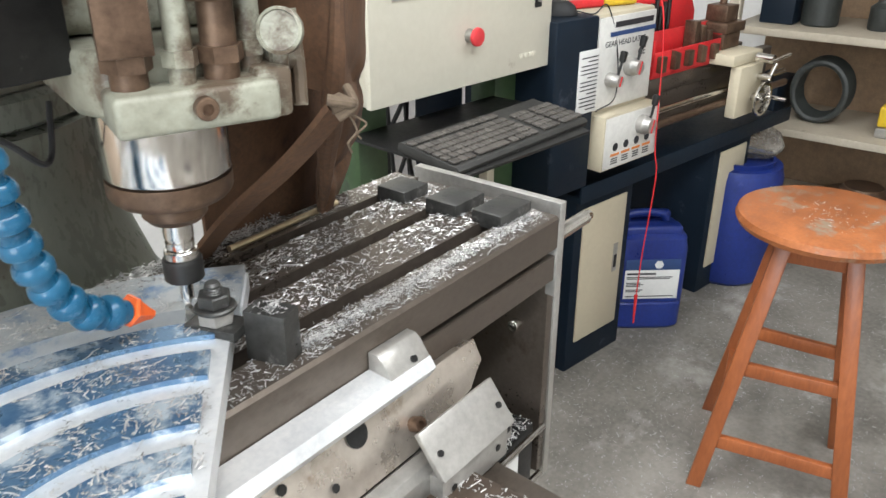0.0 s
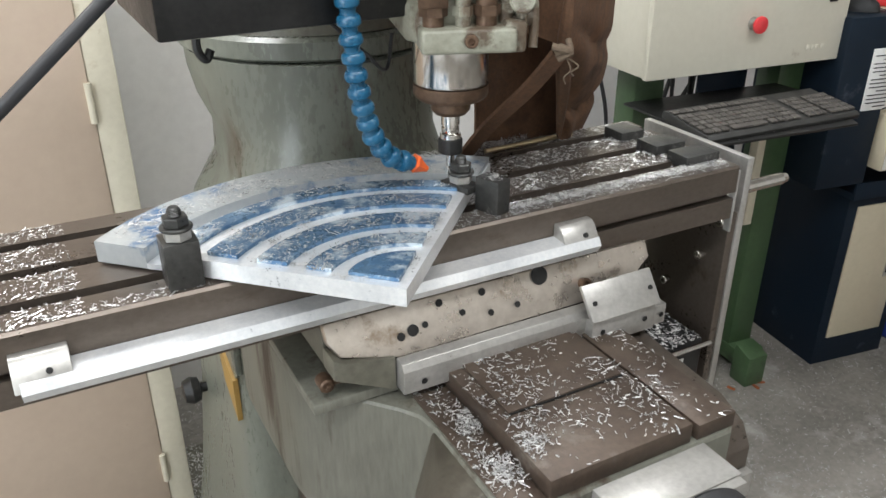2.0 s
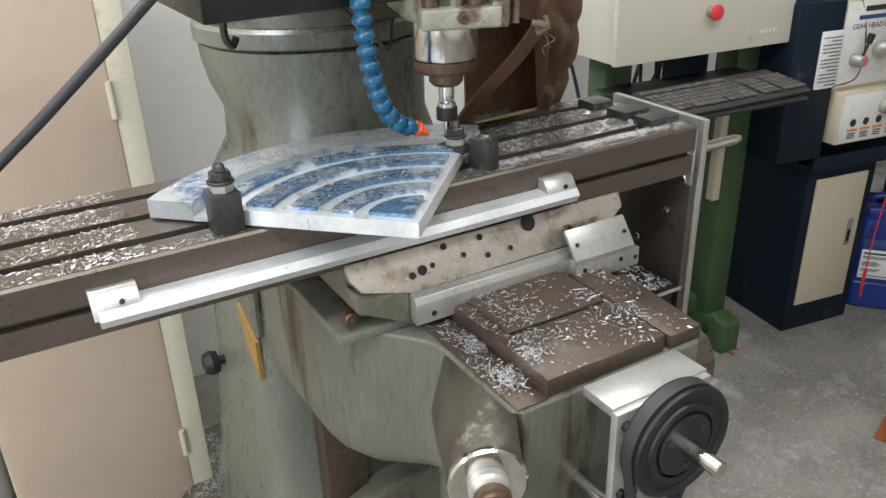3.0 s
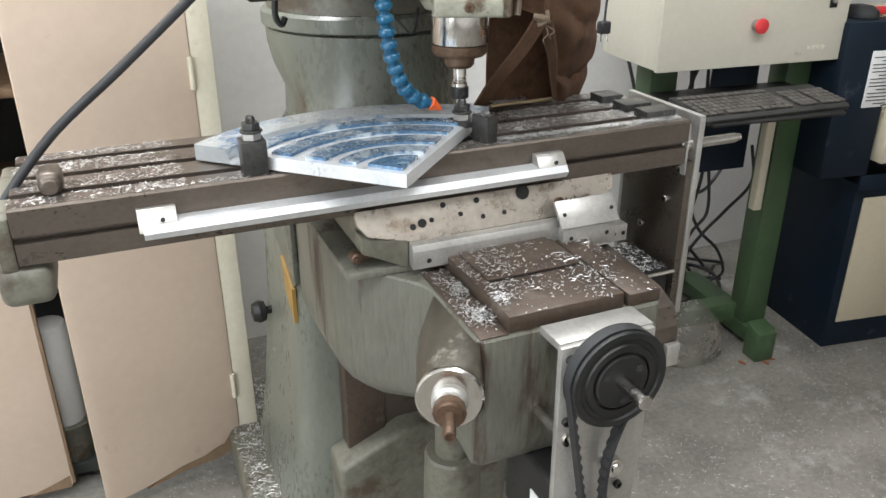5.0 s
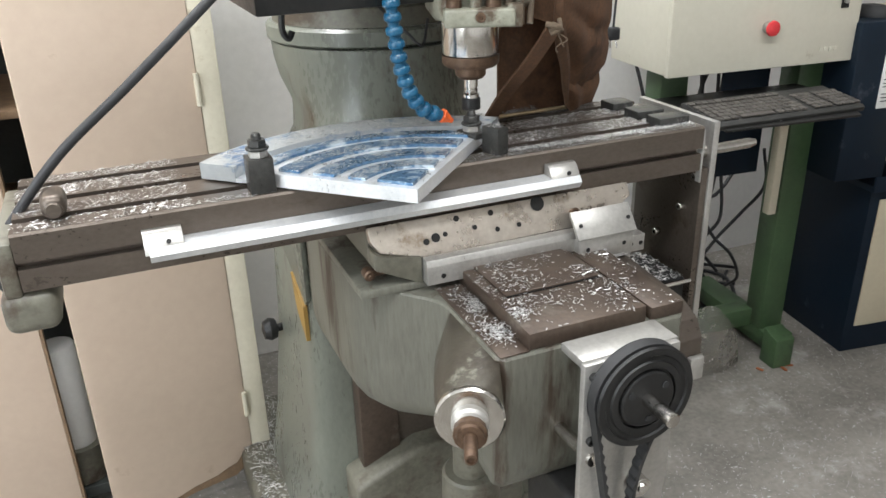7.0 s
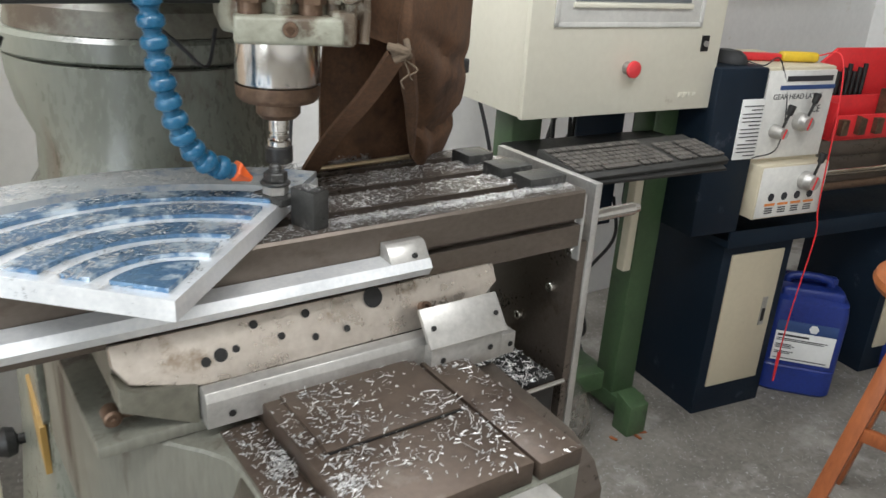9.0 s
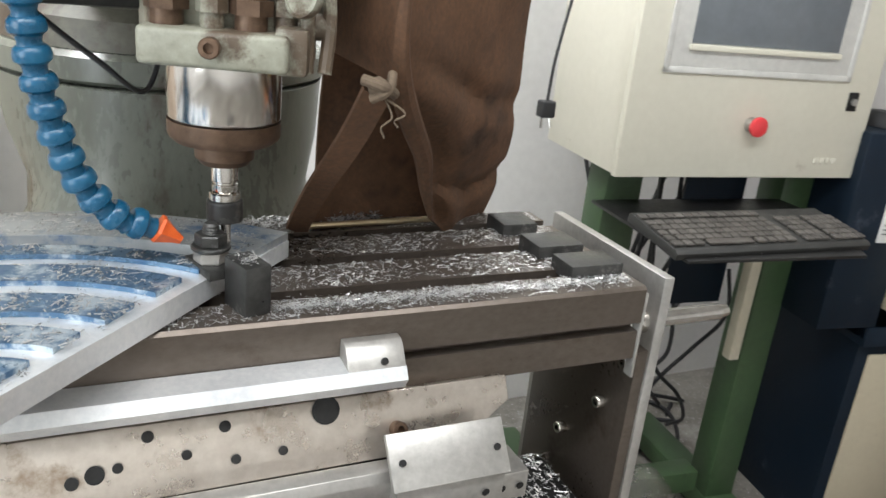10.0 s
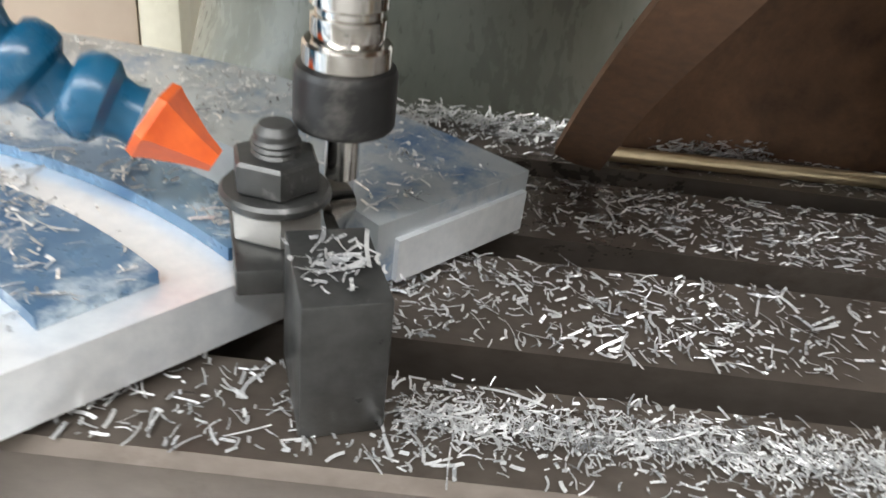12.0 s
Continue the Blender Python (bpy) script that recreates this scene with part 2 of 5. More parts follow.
def tube(pts, r, n=10, step=8, smooth=True):
    path = spline(pts, step) if smooth else [Vector(p) for p in pts]
    bm = bmesh.new()
    rings = []
    up = Vector((0.3, 0.2, 1)).normalized()
    for i, p in enumerate(path):
        d = (path[min(i + 1, len(path) - 1)] - path[max(i - 1, 0)]).normalized()
        s = d.cross(up)
        s = s.normalized() if s.length > 1e-4 else Vector((1, 0, 0))
        up = s.cross(d).normalized()
        rr = r(i / (len(path) - 1)) if callable(r) else r
        rings.append([bm.verts.new(p + rr * (math.cos(2 * math.pi * k / n) * s + math.sin(2 * math.pi * k / n) * up)) for k in range(n)])
    for a, b in zip(rings, rings[1:]):
        for k in range(n):
            bm.faces.new((a[k], a[(k + 1) % n], b[(k + 1) % n], b[k]))
    bm.faces.new(rings[0][::-1])
    bm.faces.new(rings[-1])
    bmesh.ops.recalc_face_normals(bm, faces=bm.faces[:])
    return bm


def prism(poly, lo, hi, plane="xy", bev=0.0, seg=2):
    """Extrude a 2D outline from lo to hi along the third axis."""
    bm = bmesh.new()
    place = {"xy": lambda a, b, c: (a, b, c), "xz": lambda a, b, c: (a, c, b), "yz": lambda a, b, c: (c, a, b)}[plane]
    low = [bm.verts.new(place(a, b, lo)) for a, b in poly]
    top = [bm.verts.new(place(a, b, hi)) for a, b in poly]
    bm.faces.new(low)
    bm.faces.new(top)
    n = len(poly)
    for k in range(n):
        bm.faces.new((low[k], low[(k + 1) % n], top[(k + 1) % n], top[k]))
    bmesh.ops.recalc_face_normals(bm, faces=bm.faces[:])
    if bev:
        bmesh.ops.bevel(bm, geom=[e for e in bm.edges if e.calc_face_angle(0) > 0.5], offset=bev, segments=seg, affect="EDGES", profile=0.5)
    return bm


def moved(bm, m):
    bm.transform(m)
    return bm


def to_mesh(name, bm, material):
    me = bpy.data.meshes.new(name)
    bm.to_mesh(me)
    bm.free()
    me.materials.append(material)
    me.shade_smooth()
    me.set_sharp_from_angle(angle=radians(32))
    return me


def thing(name, at, label, category, group="", kind=""):
    ob = new(name)
    ob.empty_display_size = 0.05
    ob.matrix_world = at if isinstance(at, Matrix) else Matrix.Translation(at)
    return tagged(ob, label, category, group, kind)


FIRST = {}      # each thing's first, carrying mesh


def part(name, bm, material, parent, label="", local=False):
    """One mesh under a thing or a part; its bmesh is in world metres, or in the thing's own space where local."""
    top = parent
    while top.parent:
        top = top.parent
    if not local:
        bm.transform(Matrix.Translation(-top.matrix_basis.translation))
    ob = new(name, to_mesh(name, bm, material))
    ob.parent = parent
    FIRST.setdefault(parent.name, ob)
    if label:
        ob["label"] = label
    return ob


def solo(name, bm, material, at, label, category, group="", kind=""):
    """A thing of one mesh; its bmesh is in world metres."""
    bm.transform(Matrix.Translation(-Vector(at)))
    ob = new(name, to_mesh(name, bm, material))
    ob.location = at
    return tagged(ob, label, category, group, kind)


def structure(name, bm, material, label):
    ob = new(name, to_mesh(name, bm, material))
    return tagged(ob, label, "", "", "structure")


TABLE_THINGS = []     # what rides on the table
CARRIES = TABLE_THINGS.append

# ---------------------------------------------------------------- the room
FLOOR_X0, FLOOR_X1, WALL_Y, BACK_Y = -2.5, 3.75, 1.38, -3.2
structure("floor", box(FLOOR_X0 - 0.1, FLOOR_X1 + 0.1, BACK_Y - 0.1, WALL_Y + 0.1, -0.1, 0, 0), M_CONCRETE, "dusty grey concrete workshop floor littered with metal chips")
structure("wall_north", box(FLOOR_X0 - 0.1, FLOOR_X1 + 0.1, WALL_Y, WALL_Y + 0.12, 0, 3.0, 0), M_WALL, "scuffed white painted workshop wall")
structure("wall_south", box(FLOOR_X0 - 0.1, FLOOR_X1 + 0.1, BACK_Y - 0.12, BACK_Y, 0, 3.0, 0), M_WALL, "white painted workshop wall")
structure("wall_east", box(FLOOR_X1, FLOOR_X1 + 0.12, BACK_Y, WALL_Y, 0, 3.0, 0), M_WALL, "white painted wall behind the shelves")
structure("wall_west", box(FLOOR_X0 - 0.12, FLOOR_X0, BACK_Y, WALL_Y, 0, 3.0, 0), M_WALL, "white painted workshop wall")
structure("ceiling", box(FLOOR_X0 - 0.1, FLOOR_X1 + 0.1, BACK_Y - 0.1, WALL_Y + 0.1, 3.0, 3.1, 0), M_CEIL, "plain white painted ceiling")

# ---------------------------------------------------------------- milling machine
TZ = 1.127            # top of the table
AX, AY = 0.2255, 0.0835  # spindle axis
DROP = 0.0815         # the machine is laid out this much above its true height and set down at the end
FEED = (-0.0017, 0.0012)   # table feed along x and y, metres a second


def bolt(parent, at, axis, r=0.006, h=0.006, material=None, name="bolt"):
    a = Vector(at)
    d = Vector(axis).normalized()
    bm = join(lathe([(r * 0.45, h * 0.4), (r * 0.5, h), (r * 0.9, h), (r, h * 0.85), (r, -0.001)][::-1], a, d, 14))
    return part(name, bm, material or M_BLACK, parent)


def sock(parent, at, axis, r, name="bolt_hole"):
    """A dark counterbored hole with its socket screw, seen as a shallow rimmed cup."""
    d = Vector(axis).normalized()
    return part(name, lathe([(r, 0.0012), (r * 0.86, 0.0014), (r * 0.8, 0.0003), (0.0001, 0.0003)], Vector(at), d, 16), M_BLACK, parent)


# table: three T-slots, drip grooves, front scale groove
table = thing("mill_table", (0.09, 0.11, TZ - 0.09), "long brown-grey steel milling table with three slots", "milling table")
TX0, TX1 = -0.412, 0.607
slots = (0.047, 0.1155, 0.184)
prof = [(0.0, TZ - 0.037), (0.0, TZ - 0.003), (0.003, TZ)]
for s in slots:
    prof += [(s - 0.0085, TZ), (s - 0.0085, TZ - 0.016), (s - 0.015, TZ - 0.016), (s - 0.015, TZ - 0.028), (s + 0.015, TZ - 0.028), (s + 0.015, TZ - 0.016), (s + 0.0085, TZ - 0.016), (s + 0.0085, TZ)]
prof += [(0.227, TZ), (0.23, TZ - 0.003), (0.23, TZ - 0.076), (0.002, TZ - 0.076), (0.002, TZ - 0.047), (0.014, TZ - 0.047), (0.014, TZ - 0.037)]
part("table_body", prism(prof, TX0, TX1, "yz"), M_TABLE, table)
part("end_cap", box(TX0 - 0.022, TX0, 0.004, 0.226, TZ - 0.085, TZ - 0.012, 0.006), M_GREYDK, table)
part("motor_mount", join(box(TX0 - 0.03, TX0 + 0.035, 0.002, 0.11, TZ - 0.135, TZ - 0.08, 0.015, 4)), M_GREYDK, table)
CARRIES(table)

# linear cover rail on the table's front, held by two clips
rail = thing("scale_rail", (0.05, -0.012, TZ - 0.055), "bright polished aluminium rail along the table front", "rail")
part("rail_bar", moved(prism([(-0.030, 1.069), (-0.032, 1.072), (-0.026, 1.081), (-0.001, 1.0825), (-0.001, 1.062), (-0.026, 1.062)], -0.262, 0.357, "yz"), Matrix.Translation((0, 0, 0.0095))), M_ALU, rail)
part("rail_backing", box(-0.2, 0.3, -0.008, -0.001, 1.0835, 1.0885, 0.001), M_BLACK, rail)
for x in (-0.241, 0.335):
    clip = part("clip", prism([(-0.0005, 1.108), (-0.010, 1.108), (-0.0155, 1.1045), (-0.0305, 1.083), (-0.024, 1.083), (-0.0005, 1.09)], x - 0.026, x + 0.022, "yz", 0.0008), M_ALUDULL, rail)
    part("screw", rod((x + 0.004, -0.0205, 1.094), (x + 0.004, -0.0245, 1.0965), 0.003, n=12), M_BLACK, clip)
CARRIES(rail)

# end plate on the right, with the lead screw through it
plate = thing("end_plate", (0.62, 0.1, 0.93), "brown steel end plate hanging below the table end", "machine plate")
part("plate", prism([(0.018, 0.745), (0.018, 1.125), (0.228, 1.125), (0.228, 0.745)], 0.643, 0.655, "yz", 0.001), M_ALUDULL, plate, "thin bright-edged steel plate")
part("inner_cover", prism([(0.02, 0.76), (0.02, 1.045), (0.2, 1.045), (0.2, 0.75)], 0.629, 0.6425, "yz", 0.001), M_TABLE, plate)
part("lead_screw", join(rod((0.607, 0.04, 1.07), (0.655, 0.04, 1.07), 0.013, bev=0.002), rod((0.655, 0.04, 1.07), (0.745, 0.04, 1.07), 0.009, bev=0.001), rod((0.745, 0.04, 1.07), (0.755, 0.04, 1.07), 0.0075, 0.0065)), M_CHROME, plate)
for y, z in ((0.03, 1.03), (0.06, 0.965), (0.12, 0.895), (0.15, 0.83)):
    bolt(plate, (0.629, y, z), (-1, 0, 0), 0.007, 0.01, M_CHROME)
part("edge_strip", box(0.6075, 0.6105, 0.0, 0.012, 1.03, 1.12, 0.0008), M_ALUDULL, plate)
CARRIES(plate)

# stop blocks at the right end of the slots
for y0, y1, x0, x1 in ((0.029, 0.066, 0.54, 0.598), (0.083, 0.124, 0.536, 0.588), (0.15, 0.19, 0.532, 0.573)):
    CARRIES(solo("slot_block", prism([(x0, y0), (x1, y0), (x1, y1), (x0, y1)], TZ - 0.004, TZ + 0.013, "xy", 0.001), M_CLAMP, ((x0 + x1) / 2, (y0 + y1) / 2, TZ), "dark steel block plugging the end of a slot", "stop block", "slot blocks"))
CARRIES(solo("stop_bar", join(box(-0.376, -0.346, 0.03, 0.085, TZ, TZ + 0.03, 0.012, 4), rod((-0.361, 0.028, TZ + 0.012), (-0.361, 0.036, TZ + 0.012), 0.011, n=20, bev=0.002)), M_TABLE, (-0.36, 0.1, TZ), "dark rounded steel stop packed with chips on the table", "steel bar"))
CARRIES(solo("brass_rod", rod((0.335, 0.2, TZ + 0.004), (0.484, 0.206, TZ + 0.004), 0.0035, n=12), M_BRASS, (0.41, 0.21, TZ), "thin brass rod lying along the table's rear edge", "rod"))

# workpiece: quarter-round plate with concentric ribs
TIP = Vector((0.057, -0.126, 0))
W0, W1 = TZ + 0.003, TZ + 0.0255
A0, A1, AS = radians(47.3), radians(135.6), radians(46.6)   # right edge, left edge, right edge of the uncut stock


def ring(r0, r1, a0, a1, z0, z1, n=40):
    pts = [(RC.x + r0 * math.cos(a0 + (a1 - a0) * k / n), RC.y + r0 * math.sin(a0 + (a1 - a0) * k / n)) for k in range(n + 1)]
    pts += [(RC.x + r1 * math.cos(a1 + (a0 - a1) * k / n), RC.y + r1 * math.sin(a1 + (a0 - a1) * k / n)) for k in range(n + 1)]
    return prism(pts, z0, z1)


work = thing("aluminium_workpiece", (0.06, 0.0, W0), "quarter-round aluminium plate with milled concentric grooves and blue stain", "workpiece")
outline = [(TIP.x, TIP.y)]
for k in range(41):
    f = k / 40
    a = AS + (A1 - AS) * f
    r = 0.348 - 0.022 * f
    outline.append((TIP.x + r * math.cos(a), TIP.y + r * math.sin(a)))
RINGS = ((0.073, 0.098), (0.118, 0.149), (0.17, 0.202), (0.222, 0.2435))
RC = Vector((0.063, -0.114, 0))


def reach(r, inset=0.0, right_edge_angle=A0):
    """The angles about RC at which a ring of radius r stops short of the plate's two straight edges."""
    rel = RC - TIP
    right = rel.x * math.sin(right_edge_angle) - rel.y * math.cos(right_edge_angle)
    left = rel.y * math.cos(A1) - rel.x * math.sin(A1)
    lo = right_edge_angle + math.asin(max(-1, min(1, (right + inset) / r)))
    hi = A1 - math.asin(max(-1, min(1, (left + inset) / r)))
    return lo, hi


def arc_points(r, inset, edge=A0, n=40):
    lo, hi = reach(r, inset, edge)
    return [(RC.x + r * math.cos(lo + (hi - lo) * k / n), RC.y + r * math.sin(lo + (hi - lo) * k / n)) for k in range(n + 1)]


part("plate", prism(arc_points(0.2447, 0.0) + [(TIP.x, TIP.y)], W0, W1 - 0.0042), M_ALU, work)
part("groove_floor", ring(0.2449, 0.2647, *reach(0.255, 0.0), W0, W0 + 0.006), M_ALU, work)
for r0, r1 in RINGS:
    lo, hi = reach((r0 + r1) / 2, 0.011)
    part("rib", ring(r0, r1, lo, hi, W1 - 0.0041, W1), M_DYE, work)
part("tip_island", prism(arc_points(0.056, 0.011, n=16) + [(TIP.x, TIP.y + 0.015)], W1 - 0.0041, W1), M_DYE, work)
part("rim", prism(arc_points(0.265, 0.0, AS) + [(x, y) for x, y in outline[:0:-1]], W0, W1, "xy"), M_PLATETOP, work)
# a milled step along the outer edge of the uncut stock
n_out = (math.sin(AS), -math.cos(AS))
run = [(TIP.x + r * math.cos(AS), TIP.y + r * math.sin(AS)) for r in (0.285, 0.346)]
part("milled_step", prism([run[0], (run[0][0] + 0.0022 * n_out[0], run[0][1] + 0.0022 * n_out[1]), (run[1][0] + 0.0022 * n_out[0], run[1][1] + 0.0022 * n_out[1]), run[1]], W0, W1 - 0.007, "xy"), M_ALU, work)
CARRIES(work)


def strap_clamp(at, turn, block_h, label, with_base):
    """Step clamp: block, stud, nut and washer in its own space; the arm lies along -x."""
    t = thing("strap_clamp", Matrix.Translation(at) @ Matrix.Rotation(radians(turn), 4, "Z"), label, "clamp", "clamps on the table")
    hw = 0.0108 if with_base else 0.0165
    sy = -0.0107 if with_base else 0.0
    part("block", box(-0.017, 0.017, -hw, hw, 0, block_h, 0.0009), M_CLAMP, t, local=True)
    if with_base:
        part("arm", box(-0.06, -0.0175, sy - 0.0125, sy + 0.0125, 0.0198, 0.028, 0.001), M_CLAMP, t, local=True)
    sx, z = (-0.0395, 0.028) if with_base else (-0.002, block_h)
    part("spacer_nut", rod((sx, sy, z), (sx, sy, z + 0.01), 0.0135, n=6, bev=0.001), M_ALUDULL, t, "dull bright steel nut", local=True)
    part("washer", rod((sx, sy, z + 0.0101), (sx, sy, z + 0.0138), 0.0155, n=28, bev=0.001), M_CLAMP, t, local=True)
    part("nut", rod((sx, sy, z + 0.0139), (sx, sy, z + 0.0235), 0.0125, n=6, bev=0.001), M_CLAMP, t, local=True)
    thread = [(0.0, 0.005)]
    top = z + 0.032
    k = 0.005
    while k < top - 0.003:
        thread += [(0.0068, k), (0.006, k + 0.0009)]
        k += 0.0018
    thread += [(0.006, top - 0.002), (0.0045, top), (0.0, top)]
    part("stud", lathe(thread, (sx, sy, 0), n=16), M_CLAMP, t, local=True)
    CARRIES(t)
    return t


strap_clamp((-0.108, 0.024, TZ), 90, 0.047, "black step clamp with threaded stud holding the workpiece corner", False)
strap_clamp((0.2417, 0.030, TZ), -72, 0.0405, "black step clamp with threaded stud beside the cutter", True)

# saddle: ground plate with bolt holes, aluminium bar, way wiper brackets
saddle = thing("mill_saddle", (0.2, 0.1, 0.97), "cream-brown ground steel saddle plate with bolt holes", "saddle")
FACE = Matrix.Translation((0, -0.0232, 1.0285)) @ Matrix.Rotation(radians(-24.8), 4, "X")     # the sloping front face; its own z runs up the slope
part("saddle_casting", prism([(0.024, 1.046), (0.024, 1.0), (0.05, 0.99), (0.09, 0.978), (0.43, 0.978), (0.45, 1.0), (0.45, 1.046)], 0.002, 0.26, "xz", 0.003), M_GREYDK, saddle)
part("face_plate", moved(prism([(0.0225, 0.034), (0.0228, 0.014), (0.0336, -0.0045), (0.098, -0.021), (0.34, -0.02), (0.428, -0.0055), (0.444, 0.006), (0.4545, 0.012), (0.4535, 0.034)], 0.0, 0.014, "xz", 0.0015), FACE), M_GROUND, saddle, "ground steel plate with brown haze")
part("front_casting", prism([(0.022, 1.03), (0.022, 1.003), (0.045, 0.992), (0.0935, 0.968), (0.0935, 1.012), (0.036, 1.021)], -0.034, 0.0, "xz", 0.003), M_GREYDK, saddle)
part("aluminium_bar", prism([(-0.0505, 0.972), (-0.0505, 1.0), (-0.046, 1.008), (-0.034, 1.011), (-0.028, 1.005), (-0.028, 0.972)], 0.094, 0.36, "yz", 0.0008), M_ALUDULL, saddle)
part("wiper_bracket", moved(box(0.33, 0.434, -0.003, 0.003, -0.023, 0.023, 0.001), Matrix.Translation((0, -0.054, 1.0205)) @ Matrix.Rotation(radians(-38), 4, "X")), M_ALUDULL, saddle)
part("bracket_foot", join(box(0.335, 0.432, -0.064, -0.03, 0.966, 1.0, 0.001), box(0.4325, 0.468, -0.046, -0.006, 0.954, 0.982, 0.001)), M_ALUDULL, saddle)


def face_hole(x, z, r):
    """A hole through the face plate at x and height z."""
    p = FACE @ Vector((x, 0, (z - 1.0285) / math.cos(radians(24.8))))
    return sock(saddle, p + Vector((0, -0.0003, 0)), FACE.to_3x3() @ Vector((0, -1, 0)), r)


for x, z, r in ((0.104, 1.0284, 0.0048), (0.119, 1.0315, 0.0068), (0.1343, 1.0338, 0.0038), (0.1818, 1.0355, 0.0038), (0.2171, 1.0275, 0.0038), (0.2531, 1.0282, 0.0038), (0.1556, 1.0513, 0.0045), (0.2106, 1.0508, 0.0045), (0.2891, 1.0518, 0.0115)):
    face_hole(x, z, r)
bolt(saddle, (0.348, -0.023, 1.0306), (0, -0.9, 0.42), 0.007, 0.009, M_RUST)
for x in (0.118, 0.19, 0.28):
    sock(saddle, (x, -0.0507, 0.984), (0, -1, 0), 0.0038)
for x, y, z in ((0.35, -0.0642, 0.984), (0.415, -0.0642, 0.984), (0.442, -0.0462, 0.968), (0.46, -0.0462, 0.968)):
    sock(saddle, (x, y, z), (0, -1, 0), 0.0036)
for x in (0.3403, 0.4246):
    part("screw", rod((x, -0.0566, 1.0213), (x, -0.0586, 1.0228), 0.003, n=10), M_BLACK, saddle)
part("gib_screw", join(rod((0.012, -0.012, 0.992), (0.042, -0.012, 0.992), 0.0065, bev=0.001), rod((0.018, -0.004, 0.992), (0.018, -0.024, 0.992), 0.0085, bev=0.002), rod((0.018, -0.022, 0.992), (0.018, -0.027, 0.992), 0.003, bev=0.0005)), M_RUST, saddle)

# knee
knee = thing("mill_knee", (0.24, 0.05, 0.6), "grey-green painted knee casting streaked with oil", "knee")


def tapered(outline, levels):
    """An outline in plan drawn in towards its middle by the given amount at each height; joined from the bottom up."""
    bm = bmesh.new()
    mid = Vector((sum(x for x, y in outline) / len(outline), sum(y for x, y in outline) / len(outline)))
    rings = []
    for z, inset in levels:
        rings.append([bm.verts.new((*(Vector(p) + (mid - Vector(p)).normalized() * inset), z)) for p in outline])
    for low, high in zip(rings, rings[1:]):
        for k in range(len(outline)):
            bm.faces.new((low[k], low[(k + 1) % len(outline)], high[(k + 1) % len(outline)], high[k]))
    bm.faces.new(rings[0][::-1])
    bm.faces.new(rings[-1])
    bmesh.ops.recalc_face_normals(bm, faces=bm.faces[:])
    return bm


part("casting", tapered([(0.0, 0.3), (0.0, 0.09), (0.005, 0.05), (0.02, 0.015), (0.085, -0.06), (0.099, -0.082), (0.1035, -0.11), (0.1035, -0.245), (0.113, -0.2545), (0.374, -0.2545), (0.3845, -0.245), (0.4, -0.08), (0.4, 0.3)],
                        [(0.73, 0.075), (0.737, 0.04), (0.75, 0.017), (0.768, 0.005), (0.79, 0.0), (0.957, 0.0), (0.96, 0.003)]), M_KNEE, knee)
part("rear_deck", box(0.0, 0.4, -0.03, 0.3, 0.9605, 0.974, 0.003), M_KNEE, knee)
part("way_cover", box(0.1485, 0.322, -0.249, -0.03, 0.9605, 0.984, 0.0012), M_WAY, knee, "brown oily sheet cover over the ways")
part("rear_cover", box(0.166, 0.312, -0.15, -0.034, 0.9843, 0.988, 0.001), M_WAY, knee)
part("cover_joint", box(0.166, 0.312, -0.1515, -0.1503, 0.9842, 0.9862, 0), M_BLACK, knee)
part("side_way", box(0.33, 0.381, -0.25, -0.04, 0.9605, 0.979, 0.001), M_WAY, knee)
part("left_way", box(0.107, 0.148, -0.2515, -0.04, 0.9605, 0.9625, 0.0008), M_WAY, knee)
KA = Vector((-0.4, -0.91, 0.06)).normalized()
KD = Vector((0.06, -0.262, 0.9))
boss = bmesh.new()
for r, h in ((0.041, 0.0), (0.043, -0.02), (0.046, -0.08), (0.046, -0.13)):
    for k in range(24):
        a = 2 * math.pi * k / 24
        boss.verts.new(KD + basis(KA).to_3x3() @ Vector((r * math.cos(a), r * math.sin(a), h)))
for p in ((0.106, -0.25, 0.956), (0.106, -0.1, 0.956), (0.106, -0.25, 0.85), (0.106, -0.12, 0.83)):
    boss.verts.new(p)
bmesh.ops.convex_hull(boss, input=boss.verts[:])
bmesh.ops.delete(boss, geom=[v for v in boss.verts if not v.link_faces], context="VERTS")
part("crank_boss", boss, M_GRIME, knee, "grimy worn-through paint over the crank boss")
part("dial", lathe([(0.0, 0.0), (0.041, 0.0), (0.0435, 0.003), (0.0435, 0.009), (0.041, 0.012), (0.0, 0.012)], KD, KA, 48), M_CHROME, knee, "bright graduated dial ring")
part("dial_hub", lathe([(0.023, 0.0), (0.023, 0.01), (0.02, 0.013), (0.02, 0.02), (0.015, 0.022), (0.0, 0.022)], KD + KA * 0.0121, KA, 32), M_ALUDULL, knee)
part("clutch", lathe([(0.021, 0.0), (0.021, 0.01), (0.0175, 0.011), (0.0165, 0.016), (0.0, 0.016)], KD + KA * 0.0342, KA, 12), M_RUST, knee, "toothed steel clutch ring")
part("elevating_shaft", lathe([(0.0, 0.0), (0.008, 0.0), (0.008, 0.04), (0.007, 0.042), (0.005, 0.0425), (0.0045, 0.039), (0.0, 0.039)], KD + KA * 0.0503, KA, 24), M_RUST, knee)
part("limit_bracket", prism([(-0.05, 0.955), (-0.19, 0.945), (-0.225, 0.93), (-0.24, 0.905), (-0.24, 0.85), (-0.222, 0.85), (-0.215, 0.89), (-0.19, 0.905), (-0.05, 0.91)], 0.386, 0.43, "yz", 0.002), M_TABLE, knee)
